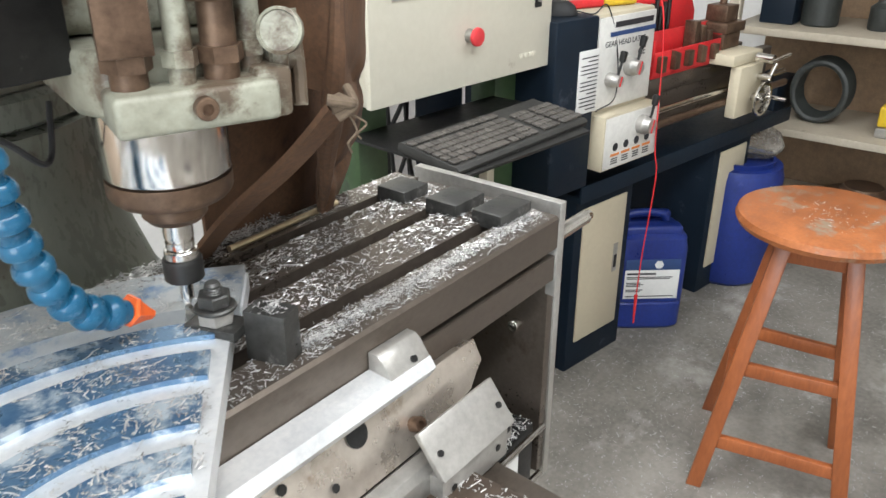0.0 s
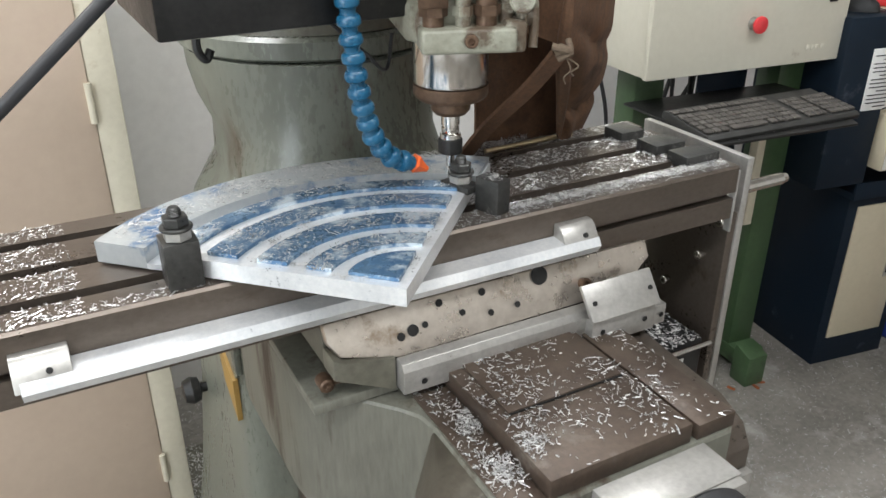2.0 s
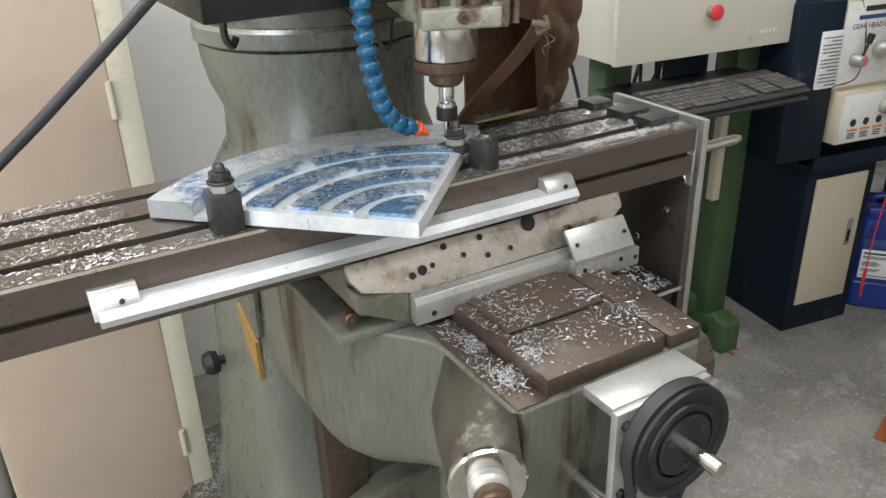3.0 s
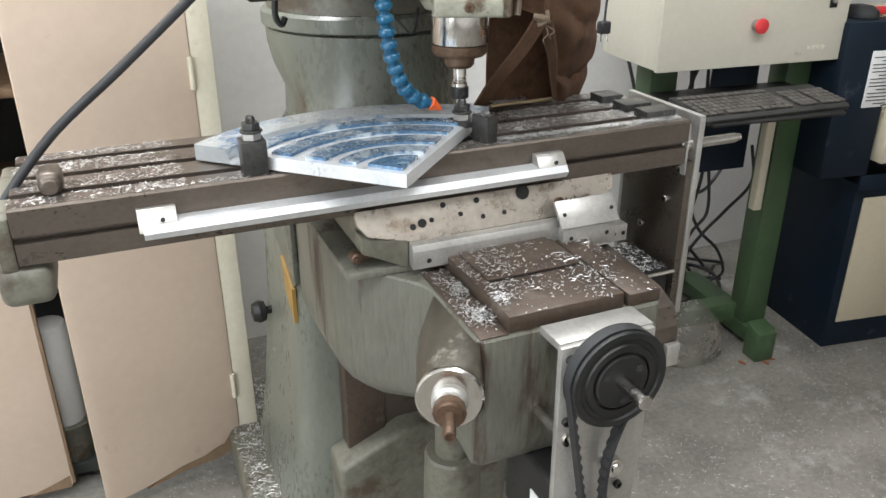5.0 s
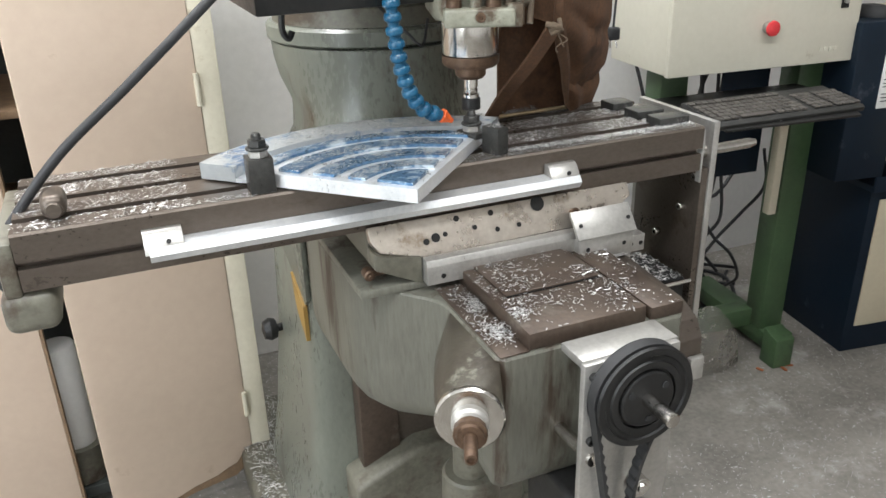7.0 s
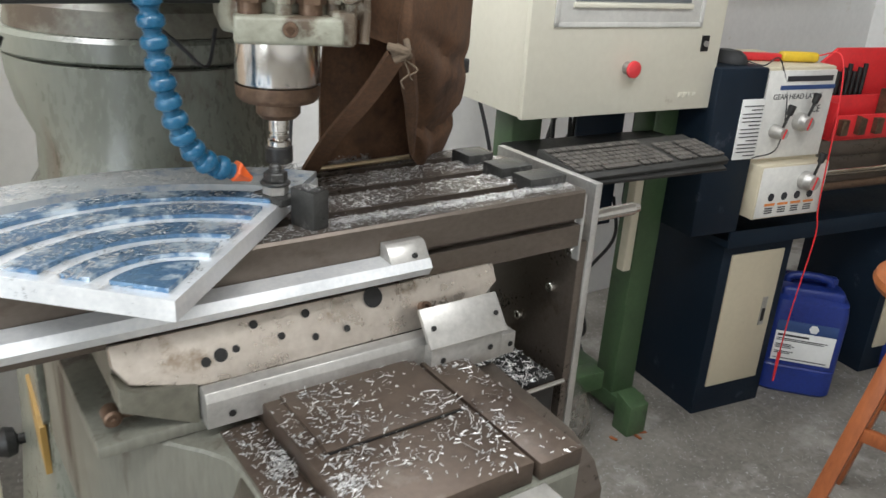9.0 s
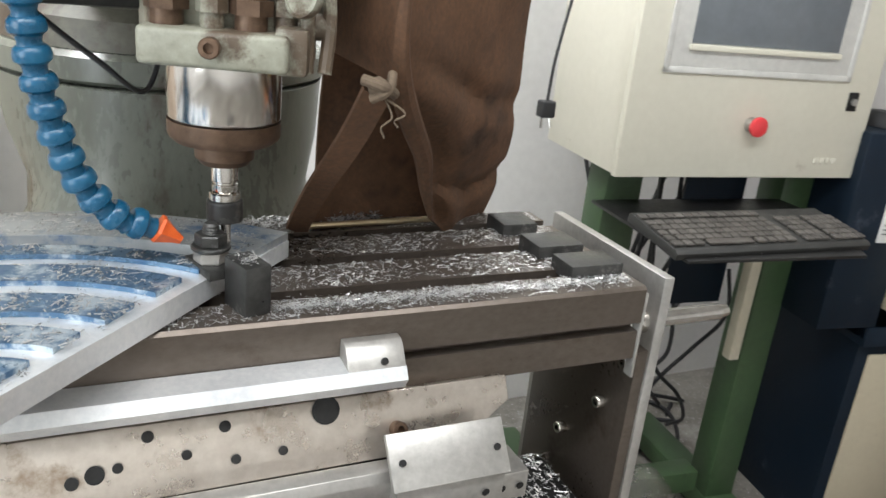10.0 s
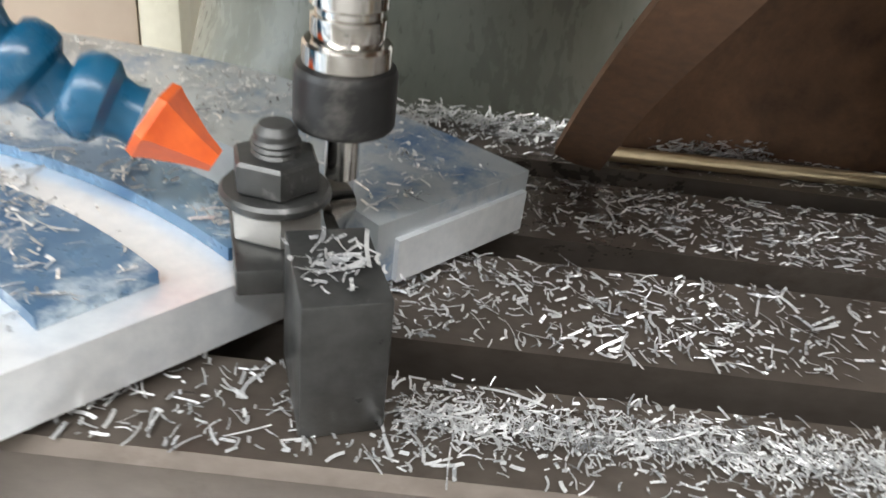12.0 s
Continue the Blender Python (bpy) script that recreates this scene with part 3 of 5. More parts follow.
part("bracket_clip", box(0.405, 0.428, -0.252, -0.241, 0.845, 0.88, 0.002), M_ALUDULL, knee)
part("lift_screw", join(rod((0.17, -0.02, DROP + 0.03), (0.17, -0.02, 0.77), 0.03), rod((0.17, -0.02, DROP), (0.17, -0.02, 0.6), 0.062, 0.048, 28, 0.004)), M_GREYDK, knee)
part("clamp_lever", join(rod((0.3, -0.02, 0.75), (0.33, -0.14, 0.6), 0.007), rod((0.3, -0.04, 0.74), (0.3, -0.04, 0.77), 0.014), rod((0.33, -0.14, 0.6), (0.337, -0.17, 0.56), 0.013, bev=0.003)), M_BLACK, knee)
for x, z in ((0.062, 0.93), (0.062, 0.83)):
    bolt(knee, (0.006, 0.1 + x, z), (-1, 0, 0), 0.006, 0.005, M_RUST)

# cross-feed drive: plate, pulley, belt, motor
drive = thing("cross_feed_drive", (0.26, -0.31, 0.8), "aluminium motor bracket with black toothed belt pulley", "belt drive")
part("bracket_top", box(0.192, 0.33, -0.305, -0.255, 0.957, 0.9685, 0.001), M_ALUDULL, drive)
part("bracket_plate", prism([(0.188, 0.9685), (0.325, 0.9685), (0.325, 0.78), (0.31, 0.6), (0.19, 0.6)], -0.316, -0.306, "xz", 0.001), M_ALUDULL, drive)
part("spacer", rod((0.2, -0.2, 0.83), (0.205, -0.32, 0.83), 0.009), M_CHROME, drive)
PC = Vector((0.254, -0.338, 0.927))
rim = [(0.052, 0.0), (0.0665, 0.0), (0.068, 0.002), (0.0665, 0.004), (0.064, 0.005), (0.064, 0.02), (0.0665, 0.021), (0.068, 0.023), (0.066, 0.026), (0.058, 0.0265), (0.056, 0.024), (0.0505, 0.024), (0.049, 0.0265), (0.041, 0.0265), (0.04, 0.022), (0.0, 0.022)]
pulley = part("pulley", lathe(rim, PC + Vector((0, 0.014, 0)), (0, -1, 0), 64), M_BLACK, drive, "black anodised belt pulley")
part("hub", lathe([(0.037, 0.0), (0.037, 0.006), (0.035, 0.0075), (0.0, 0.0075)], PC + Vector((0, -0.0075, 0)), (0, -1, 0), 40), M_BLACK, pulley)
for k in range(3):
    a = 2.1 * k + 0.6
    part("screw", rod(PC + Vector((0.027 * math.cos(a), -0.0145, 0.027 * math.sin(a))), PC + Vector((0.027 * math.cos(a), -0.0165, 0.027 * math.sin(a))), 0.0045, n=14), M_RUBBER, pulley)
part("drive_shaft", rod(PC + Vector((0, 0.03, 0)), PC + Vector((0, -0.062, 0)), 0.0095, bev=0.0015), M_CHROME, drive)
PB = Vector((0.245, -0.338, 0.67))
belt = bmesh.new()
loop, teeth = [], 110
for k in range(teeth):
    f = k / teeth
    if f < 0.3:
        a = math.pi * (f / 0.3)
        loop.append((PC.x + 0.066 * math.cos(a), PC.z + 0.066 * math.sin(a), math.cos(a), math.sin(a)))
    elif f < 0.58:
        u = (f - 0.3) / 0.28
        loop.append((PC.x - 0.066 + 0.046 * u, PC.z + (PB.z - PC.z) * u, -1, 0))
    elif f < 0.7:
        a = math.pi + math.pi * (f - 0.58) / 0.12
        loop.append((PB.x + 0.02 * math.cos(a), PB.z + 0.02 * math.sin(a), math.cos(a), math.sin(a)))
    else:
        u = (f - 0.7) / 0.3
        loop.append((PB.x + 0.02 + 0.046 * u - 0.03 * math.sin(math.pi * u), PB.z + (PC.z - PB.z) * u, 1, 0))
rings = []
for k, (x, z, nx, nz) in enumerate(loop):
    t0 = 0.0015 if k % 2 else 0.0045
    rings.append([belt.verts.new((x + nx * 0.002, PC.y + 0.011, z + nz * 0.002)), belt.verts.new((x + nx * 0.002, PC.y - 0.004, z + nz * 0.002)), belt.verts.new((x - nx * t0, PC.y - 0.004, z - nz * t0)), belt.verts.new((x - nx * t0, PC.y + 0.011, z - nz * t0))])
for k in range(teeth):
    a, b = rings[k], rings[(k + 1) % teeth]
    for j in range(4):
        belt.faces.new((a[j], a[(j + 1) % 4], b[(j + 1) % 4], b[j]))
bmesh.ops.recalc_face_normals(belt, faces=belt.faces[:])
part("toothed_belt", belt, M_RUBBER, drive, "black toothed rubber belt")
part("motor_pulley", lathe([(0.0, 0), (0.021, 0), (0.021, 0.002), (0.0185, 0.003), (0.0185, 0.02), (0.021, 0.021), (0.021, 0.023), (0.0, 0.023)], PB + Vector((0, 0.014, 0)), (0, -1, 0), 32), M_BLACK, drive)
part("idler_bearing", join(lathe([(0.005, 0), (0.013, 0), (0.0135, 0.001), (0.0135, 0.016), (0.011, 0.017), (0.007, 0.0165), (0.0055, 0.019), (0.0, 0.019)], (0.272, -0.318, 0.775), (0, -1, 0), 28)), M_CHROME, drive)
for x, z in ((0.2, 0.952), (0.315, 0.952), (0.2, 0.86), (0.316, 0.86), (0.23, 0.735), (0.29, 0.73)):
    bolt(drive, (x, -0.316, z), (0, -1, 0), 0.006, 0.006)
motor = part("servo_motor", box(0.195, 0.3, -0.3055, -0.17, 0.62, 0.748, 0.008, 3), M_BLACK, drive)
part("rating_label", box(0.1935, 0.1949, -0.29, -0.25, 0.64, 0.7, 0), M_PAPER, motor, "white rating label")

drive.location += Vector((-0.008, -0.01, 0.004))

# table-feed motor on the end plate
feed = thing("table_feed_motor", (0.58, 0.06, 0.8), "black servo motor under the table end, covered with chips", "motor")
part("motor_body", box(0.5, 0.618, 0.02, 0.14, 0.745, 0.845, 0.006, 3), M_BLACK, feed)
part("motor_flange", box(0.49, 0.5, 0.015, 0.145, 0.74, 0.85, 0.002), M_BLACK, feed)
for z in (0.842, 0.77):
    part("tie_bar", rod((0.5, 0.01, z), (0.62, 0.01, z), 0.004, n=10), M_CHROME, feed)
part("rating_label", box(0.535, 0.58, 0.0184, 0.0199, 0.765, 0.82, 0), M_PAPER, feed, "white rating label")
CARRIES(feed)

# column and base
column = thing("mill_column", (0.24, 0.6, 0.0), "grey-green cast iron milling machine column and base", "machine column")
part("base", prism([(-0.13, 0.3), (-0.1, 0.2), (0.5, 0.2), (0.56, 0.3), (0.56, 0.98), (-0.13, 0.98)], DROP, 0.185, "xy", 0.02, 3), M_GREYDK, column)


def loft(sections, n=40):
    """Rounded-rectangle sections (z, x0, x1, y0, y1, power) joined from bottom to top."""
    bm = bmesh.new()
    rings = []
    for z, x0, x1, y0, y1, e in sections:
        row = []
        for k in range(n):
            a = 2 * math.pi * k / n
            c, s = math.cos(a), math.sin(a)
            row.append(bm.verts.new(((x0 + x1) / 2 + (x1 - x0) / 2 * math.copysign(abs(c) ** (2 / e), c), (y0 + y1) / 2 + (y1 - y0) / 2 * math.copysign(abs(s) ** (2 / e), s), z)))
        rings.append(row)
    for a, b in zip(rings, rings[1:]):
        for k in range(n):
            bm.faces.new((a[k], a[(k + 1) % n], b[(k + 1) % n], b[k]))
    bm.faces.new(rings[0][::-1])
    bm.faces.new(rings[-1])
    bmesh.ops.recalc_face_normals(bm, faces=bm.faces[:])
    return bm


part("pillar", loft([(0.18, -0.055, 0.5, 0.29, 0.8, 7), (0.35, -0.035, 0.48, 0.29, 0.74, 8), (0.6, -0.012, 0.46, 0.3, 0.7, 8), (0.9, 0.0, 0.45, 0.3, 0.69, 8), (0.98, 0.02, 0.43, 0.31, 0.69, 6), (1.05, 0.06, 0.4, 0.33, 0.71, 3.5), (1.11, 0.062, 0.4, 0.345, 0.74, 2.5), (1.16, 0.042, 0.42, 0.35, 0.77, 2.1), (1.2, 0.034, 0.426, 0.35, 0.785, 2), (1.232, 0.032, 0.428, 0.35, 0.785, 2)], 64), M_GREY, column)
part("dovetail_way", box(0.12, 0.36, 0.262, 0.31, 0.3, 1.03, 0.004), M_TABLE, column)
part("way_wiper", box(0.06, 0.14, 0.255, 0.3, 0.4, 0.66, 0.004), M_WAY, column)
part("lower_casting", prism([(0.03, 0.42), (0.03, 0.19), (0.4, 0.19), (0.4, 0.42), (0.3, 0.48), (0.17, 0.48)], 0.21, 0.3, "xz", 0.01, 3), M_GREYDK, column)
part("side_cover", prism([(0.33, 0.99), (0.33, 0.79), (0.345, 0.775), (0.5, 0.83), (0.5, 1.0)], -0.006, 0.004, "yz", 0.001), M_GREY, column)
part("turret_ring", lathe([(0.0, 1.234), (0.2, 1.234), (0.205, 1.238), (0.205, 1.262), (0.198, 1.268), (0.0, 1.268)], (0.23, 0.57, 0), n=64), M_GREY, column)
part("turret_top", lathe([(0.0, 1.2685), (0.192, 1.2685), (0.187, 1.3), (0.16, 1.33), (0.0, 1.33)], (0.23, 0.57, 0), n=64), M_GREYDK, column)
part("side_knob", lathe([(0.0, 0.0), (0.009, 0.0), (0.009, 0.012), (0.022, 0.016), (0.026, 0.03), (0.02, 0.044), (0.0, 0.048)], (-0.01, 0.6, 0.6), (-1, 0, 0), 24), M_BLACK, column)
part("warning_plate", prism([(0.43, 0.81), (0.34, 0.775), (0.34, 0.7), (0.4, 0.74)], -0.011, -0.003, "yz"), M_AMBER, column)
part("ram", box(0.12, 0.36, 0.2, 0.95, 1.33, 1.5, 0.02, 3), M_GREYDK, column)

# black sheet cover beside the head
dbox = thing("black_sheet_box", (0.03, 0.15, 1.4), "scratched black sheet metal cover beside the head", "machine cover")
part("box_body", prism([(-0.085, 0.06), (0.17, 0.075), (0.17, 0.3), (-0.085, 0.3)], 1.344, 1.62, "xy", 0.003), M_BLACK, dbox)
for k in range(6):
    x = -0.08 + 0.022 * k
    y = 0.0585 + 0.059 * (x + 0.085)
    part("scratch", tube([(x, y, 1.385 + 0.008 * (k % 3)), (x + 0.02, y + 0.003, 1.393 + 0.003 * k), (x + 0.04, y + 0.006, 1.398 + 0.009 * (k % 4))], 0.0005, 5, 4), M_CHIP, dbox)
part("hook", tube([(-0.012, 0.235, 1.366), (-0.016, 0.232, 1.33), (-0.018, 0.23, 1.3), (-0.01, 0.228, 1.288), (-0.003, 0.23, 1.298)], 0.005, 8), M_BLACK, dbox)
part("conduit", tube([(0.07, 0.1, 1.366), (0.1, 0.105, 1.335), (0.14, 0.12, 1.3), (0.172, 0.14, 1.275), (0.19, 0.16, 1.31)], 0.0022, 8), M_CABLE, dbox)

# head: casting, quill, spindle
head = thing("mill_head", (0.24, 0.126, 1.3), "chipped pale green milling head with polished steel quill", "milling head")
part("head_casting", join(prism([(0.186, 0.1), (0.2, 0.075), (0.282, 0.075), (0.296, 0.1), (0.3, 0.23), (0.178, 0.23)], 1.304, 1.345, "xy", 0.006, 3), box(0.182, 0.3, 0.125, 0.23, 1.346, 1.55, 0.012, 3)), M_HEAD, head)
part("clamp_collar", join(box(0.198, 0.296, 0.045, 0.1, 1.3, 1.325, 0.004, 3), box(0.285, 0.308, 0.055, 0.12, 1.298, 1.33, 0.004)), M_HEAD, head)
part("quill", lathe([(0.0, 1.253), (0.0415, 1.253), (0.0425, 1.255), (0.0425, 1.302), (0.044, 1.304), (0.044, 1.31), (0.0, 1.31)], (0.24, 0.126, 0), n=56), M_CHROME, head, "polished steel quill")
part("quill_ring", lathe([(0.0, 1.235), (0.038, 1.235), (0.041, 1.238), (0.0425, 1.241), (0.0425, 1.2518), (0.0, 1.2518)], (0.24, 0.126, 0), n=56), M_RUST, head, "browned steel ring")
for x, y, r, m in ((0.213, 0.068, 0.011, M_RUST), (0.243, 0.066, 0.008, M_HEAD), (0.268, 0.07, 0.011, M_RUST), (0.29, 0.08, 0.008, M_HEAD)):
    part("depth_stop_rod", join(rod((x, y, 1.322), (x, y, 1.52), r, bev=0.001), rod((x, y, 1.335), (x, y, 1.345), r * 1.35, n=6)), m, head)
part("depth_stop_nut", rod((0.268, 0.07, 1.372), (0.268, 0.07, 1.4), 0.024, n=28, bev=0.003), M_RUST, head)
part("guard_plate", box(0.196, 0.226, 0.05, 0.056, 1.345, 1.42, 0.001), M_RUST, head)
part("gauge_dial", join(lathe([(0.0, 0), (0.014, 0), (0.0145, 0.002), (0.0145, 0.007), (0.0125, 0.008), (0.012, 0.0065), (0.0, 0.0065)], (0.306, 0.062, 1.35), (-0.6, -0.75, 0.2), 32), rod((0.306, 0.07, 1.3), (0.306, 0.068, 1.34), 0.005)), M_HEAD, head, "pale round knob with chipped paint")
part("side_lever", join(rod((0.3, 0.08, 1.33), (0.318, 0.08, 1.33), 0.009), tube([(0.318, 0.08, 1.36), (0.32, 0.076, 1.33), (0.318, 0.07, 1.3)], 0.005)), M_HEAD, head)
bolt(head, (0.247, 0.04, 1.315), (0, -1, 0), 0.007, 0.006, M_RUST)

spindle = thing("spindle_and_cutter", (AX, AY, 1.2), "spinning collet chuck with slender steel end mill", "cutting tool")
part("spindle_nose", lathe([(0.0, 1.211), (0.018, 1.211), (0.0225, 1.216), (0.0235, 1.2345), (0.0, 1.2345)], (AX, AY, 0), n=40), M_RUST, spindle)
part("tool_shank", lathe([(0.0, 1.188), (0.0095, 1.188), (0.0102, 1.19), (0.0102, 1.1945), (0.009, 1.195), (0.009, 1.1965), (0.0105, 1.1975), (0.0105, 1.2105), (0.0, 1.2105)], (AX, AY, 0), n=32), M_CHROME, spindle)
part("collet_nut", lathe([(0.0, 1.164), (0.0132, 1.164), (0.0138, 1.1642), (0.0143, 1.165), (0.0143, 1.1656), (0.0143, 1.179), (0.0143, 1.1796), (0.0136, 1.181), (0.0125, 1.1814), (0.0, 1.1814)], (AX, AY, 0), n=24), M_BLACK, spindle)
part("collet_collar", lathe([(0.0, 1.1815), (0.0118, 1.1815), (0.0122, 1.182), (0.0122, 1.187), (0.0115, 1.1878), (0.0, 1.1878)], (AX, AY, 0), n=32), M_CHROME, spindle)
part("mill_shank", lathe([(0.0, 1.148), (0.005, 1.148), (0.005, 1.1485), (0.005, 1.1638), (0.0, 1.1638)], (AX, AY, 0), n=24), M_CHROME, spindle)
flute = bmesh.new()
rows = []
for k in range(25):
    z = 1.1478 - 0.032 * k / 24
    rows.append([flute.verts.new((AX + r * math.cos(a + 0.16 * k), AY + r * math.sin(a + 0.16 * k), z)) for a, r in ((0, 0.005), (0.9, 0.0038), (math.pi, 0.005), (math.pi + 0.9, 0.0038))])
for a, b in zip(rows, rows[1:]):
    for j in range(4):
        flute.faces.new((a[j], a[(j + 1) % 4], b[(j + 1) % 4], b[j]))
flute.faces.new(rows[0])
flute.faces.new(rows[-1][::-1])
bmesh.ops.recalc_face_normals(flute, faces=flute.faces[:])
part("end_mill", flute, M_CHROME, spindle)

# segmented coolant hose
hose = thing("coolant_hose", (0.1, 0.12, 1.3), "segmented blue plastic coolant hose with orange nozzle", "coolant hose")
hp = spline([(0.09, 0.05, 1.43), (0.094, 0.052, 1.36), (0.1, 0.055, 1.3), (0.109, 0.06, 1.258), (0.123, 0.066, 1.222), (0.145, 0.071, 1.195), (0.176, 0.077, 1.181)], 24)
length = [0.0]
for a, b in zip(hp, hp[1:]):
    length.append(length[-1] + (b - a).length)


def along(d):
    for k in range(len(hp) - 1):
        if length[k + 1] >= d:
            u = (d - length[k]) / max(1e-9, length[k + 1] - length[k])
            return hp[k].lerp(hp[k + 1], u), (hp[k + 1] - hp[k]).normalized()
    return hp[-1], (hp[-1] - hp[-2]).normalized()


d = 0.0
while d < length[-1] - 0.012:
    p, w = along(d)
    part("segment", lathe([(0.0, 0.0), (0.0095, 0.0), (0.0115, 0.002), (0.0125, 0.006), (0.012, 0.0095), (0.0088, 0.012), (0.0078, 0.0155), (0.0085, 0.019), (0.0, 0.019)], p, w, 24), M_BLUEHOSE, hose)
    d += 0.0185
p, w = along(length[-1])
part("nozzle", lathe([(0.0, 0.0), (0.0112, 0.0), (0.0118, 0.0025), (0.0105, 0.0045), (0.0055, 0.015), (0.0035, 0.021), (0.0, 0.021)], p - w * 0.003, (0.8, 0.0, -0.5), 6), M_ORANGE, hose, "orange tapered plastic nozzle")

# ---------------------------------------------------------------- leather apron hung beside the head
apron = thing("leather_apron", (0.45, 0.26, 1.2), "brown suede leather apron hanging from the machine head", "leather apron")


def sheet(fn, nu, nv, thick=0.003):
    bm = bmesh.new()
    grid = [[bm.verts.new(fn(i / nu, j / nv)) for j in range(nv + 1)] for i in range(nu + 1)]
    for i in range(nu):
        for j in range(nv):
            bm.faces.new((grid[i][j], grid[i + 1][j], grid[i + 1][j + 1], grid[i][j + 1]))
    bmesh.ops.recalc_face_normals(bm, faces=bm.faces[:])
    bmesh.ops.solidify(bm, geom=bm.faces[:], thickness=thick)
    return bm


def ridge(v):
    """The front fold of the leather, from its lower tip up past the knot."""
    pts = ((0.0, 0.445, 0.168), (0.18, 0.41, 0.12), (0.4, 0.355, 0.05), (0.5, 0.346, 0.035), (0.7, 0.35, 0.035), (1.0, 0.355, 0.05))
    for (a, xa, ya), (b, xb, yb) in zip(pts, pts[1:]):
        if v <= b:
            f = (v - a) / (b - a)
            f = f * f * (3 - 2 * f)
            return xa + (xb - xa) * f, ya + (yb - ya) * f
    return pts[-1][1:]


def right_edge(v):
    f = min(1, 1.6 * v)
    return 0.537 - 0.022 * f + 0.045 * v + 0.012 * math.sin(5.2 * v + 0.3), 0.25 - 0.075 * f


def panel(u, v):
    """The broad face, from the front fold to the right edge."""
    (x0, y0), (x1, y1) = ridge(v), right_edge(v)
    x = x0 + (x1 - x0) * u
    y = y0 + (y1 - y0) * (u ** 0.8) - 0.022 * math.sin(math.pi * u) * (0.3 + v)
    y += 0.007 * math.sin(9 * v + 2.5 * u) + 0.014 * noise.noise((u * 3, v * 5, 0.3)) * math.sin(math.pi * min(1, u + 0.15))
    dent = math.exp(-((v - 0.12 - 0.08 * u) / 0.025) ** 2) + 0.8 * math.exp(-((v - 0.47 + 0.1 * u) / 0.03) ** 2)
    y += 0.012 * dent * min(1, u * 2)
    return Vector((x, y, 1.148 - 0.055 * min(1, u * 1.6) + (0.39 + 0.05 * min(1, u * 1.6)) * v))


part("broad_panel", sheet(panel, 40, 56), M_LEATHER, apron)


def inner(u, v):
    """The dark inside face behind the fold."""
    x = 0.333 + 0.012 * v + (0.2 + 0.03 * v) * u
    y = 0.215 + 0.045 * u - 0.03 * v * (1 - u) + 0.012 * math.sin(7 * u + 3 * v) + 0.008 * noise.noise((u * 4, v * 4, 2.3))
    return Vector((x, y, 1.095 + 0.42 * v))


part("back_panel", sheet(inner, 24, 30), M_LEATHER, apron)


def turned(u, v):
    """The turned-over piece above the knot, from the fold back to the left edge."""
    w = 0.42 + 0.58 * v
    (x1, y1) = ridge(w)
    x0, y0 = 0.33 + 0.006 * v, 0.15
    return Vector((x0 + (x1 - x0) * u, y0 + (y1 - y0) * u - 0.012 * math.sin(math.pi * u), 1.148 + 0.39 * w - 0.01 * u))


part("turned_edge", sheet(turned, 10, 26), M_LEATHER, apron)
part("fold_roll", tube([(*ridge(v), 1.148 + 0.39 * v) for v in (0.0, 0.1, 0.2, 0.3, 0.4, 0.5, 0.65, 0.8, 1.0)], lambda f: 0.003 + 0.007 * math.sin(math.pi * min(1, f * 1.3)), 10, 6), M_LEATHER, apron)
part("strap", sheet(lambda u, v: Vector((0.315 + 0.008 * v + (u - 0.5) * 0.022, 0.2 - 0.185 * v + 0.008 * u, 1.13 + 0.172 * v + (u - 0.5) * -0.012 + 0.004 * math.sin(6 * v))), 4, 16, 0.005), M_LEATHER, apron)
M_RAG = mat("knotted_rag", (0.17, 0.125, 0.085), (0.09, 0.062, 0.04), 0.9, 0, 30, 250, 0.6)
KX, KY, KZ = 0.3225, 0.012, 1.3045
part("knot", join(moved(lathe([(0.0, -0.009), (0.006, -0.006), (0.008, 0.0), (0.006, 0.006), (0.0, 0.009)], n=14), Matrix.Translation((KX, KY, KZ))), tube([(KX - 0.012, KY, KZ + 0.006), (KX, KY - 0.01, KZ + 0.003), (KX + 0.013, KY, KZ - 0.004)], 0.0042), tube([(KX - 0.006, KY - 0.003, KZ - 0.008), (KX + 0.005, KY - 0.009, KZ), (KX + 0.012, KY + 0.004, KZ + 0.01)], 0.0036)), M_RAG, apron, "knotted pale string")
for dx, dz in ((0.0, -0.02), (0.01, -0.012)):
    part("string", tube([(KX + 0.004, KY - 0.004, KZ - 0.006), (KX + 0.01 + dx, KY - 0.006, KZ - 0.012 + dz * 0.4), (KX + 0.003 + dx, KY - 0.004, KZ - 0.016 + dz * 0.6), (KX + 0.006 + dx, KY - 0.004, KZ - 0.016 + dz)], 0.0009, 6), M_RAG, apron)

# ---------------------------------------------------------------- control cabinet on a green stand
ctrl = thing("control_cabinet", (1.32, 0.65, 0.96), "cream steel control cabinet with a red stop button", "control cabinet")
CA = math.atan2(-0.0515, 0.578)
CM = Matrix.Translation((1.0335, 0.6465, -0.022)) @ Matrix.Rotation(CA, 4, "Z")
CS = Matrix.Translation((0, 0, 0.022)) @ CM     # the stand, on the floor
CW = 0.58


def cpart(name, bm, material, parent, label=""):
    return part(name, moved(bm, CM), material, parent, label)


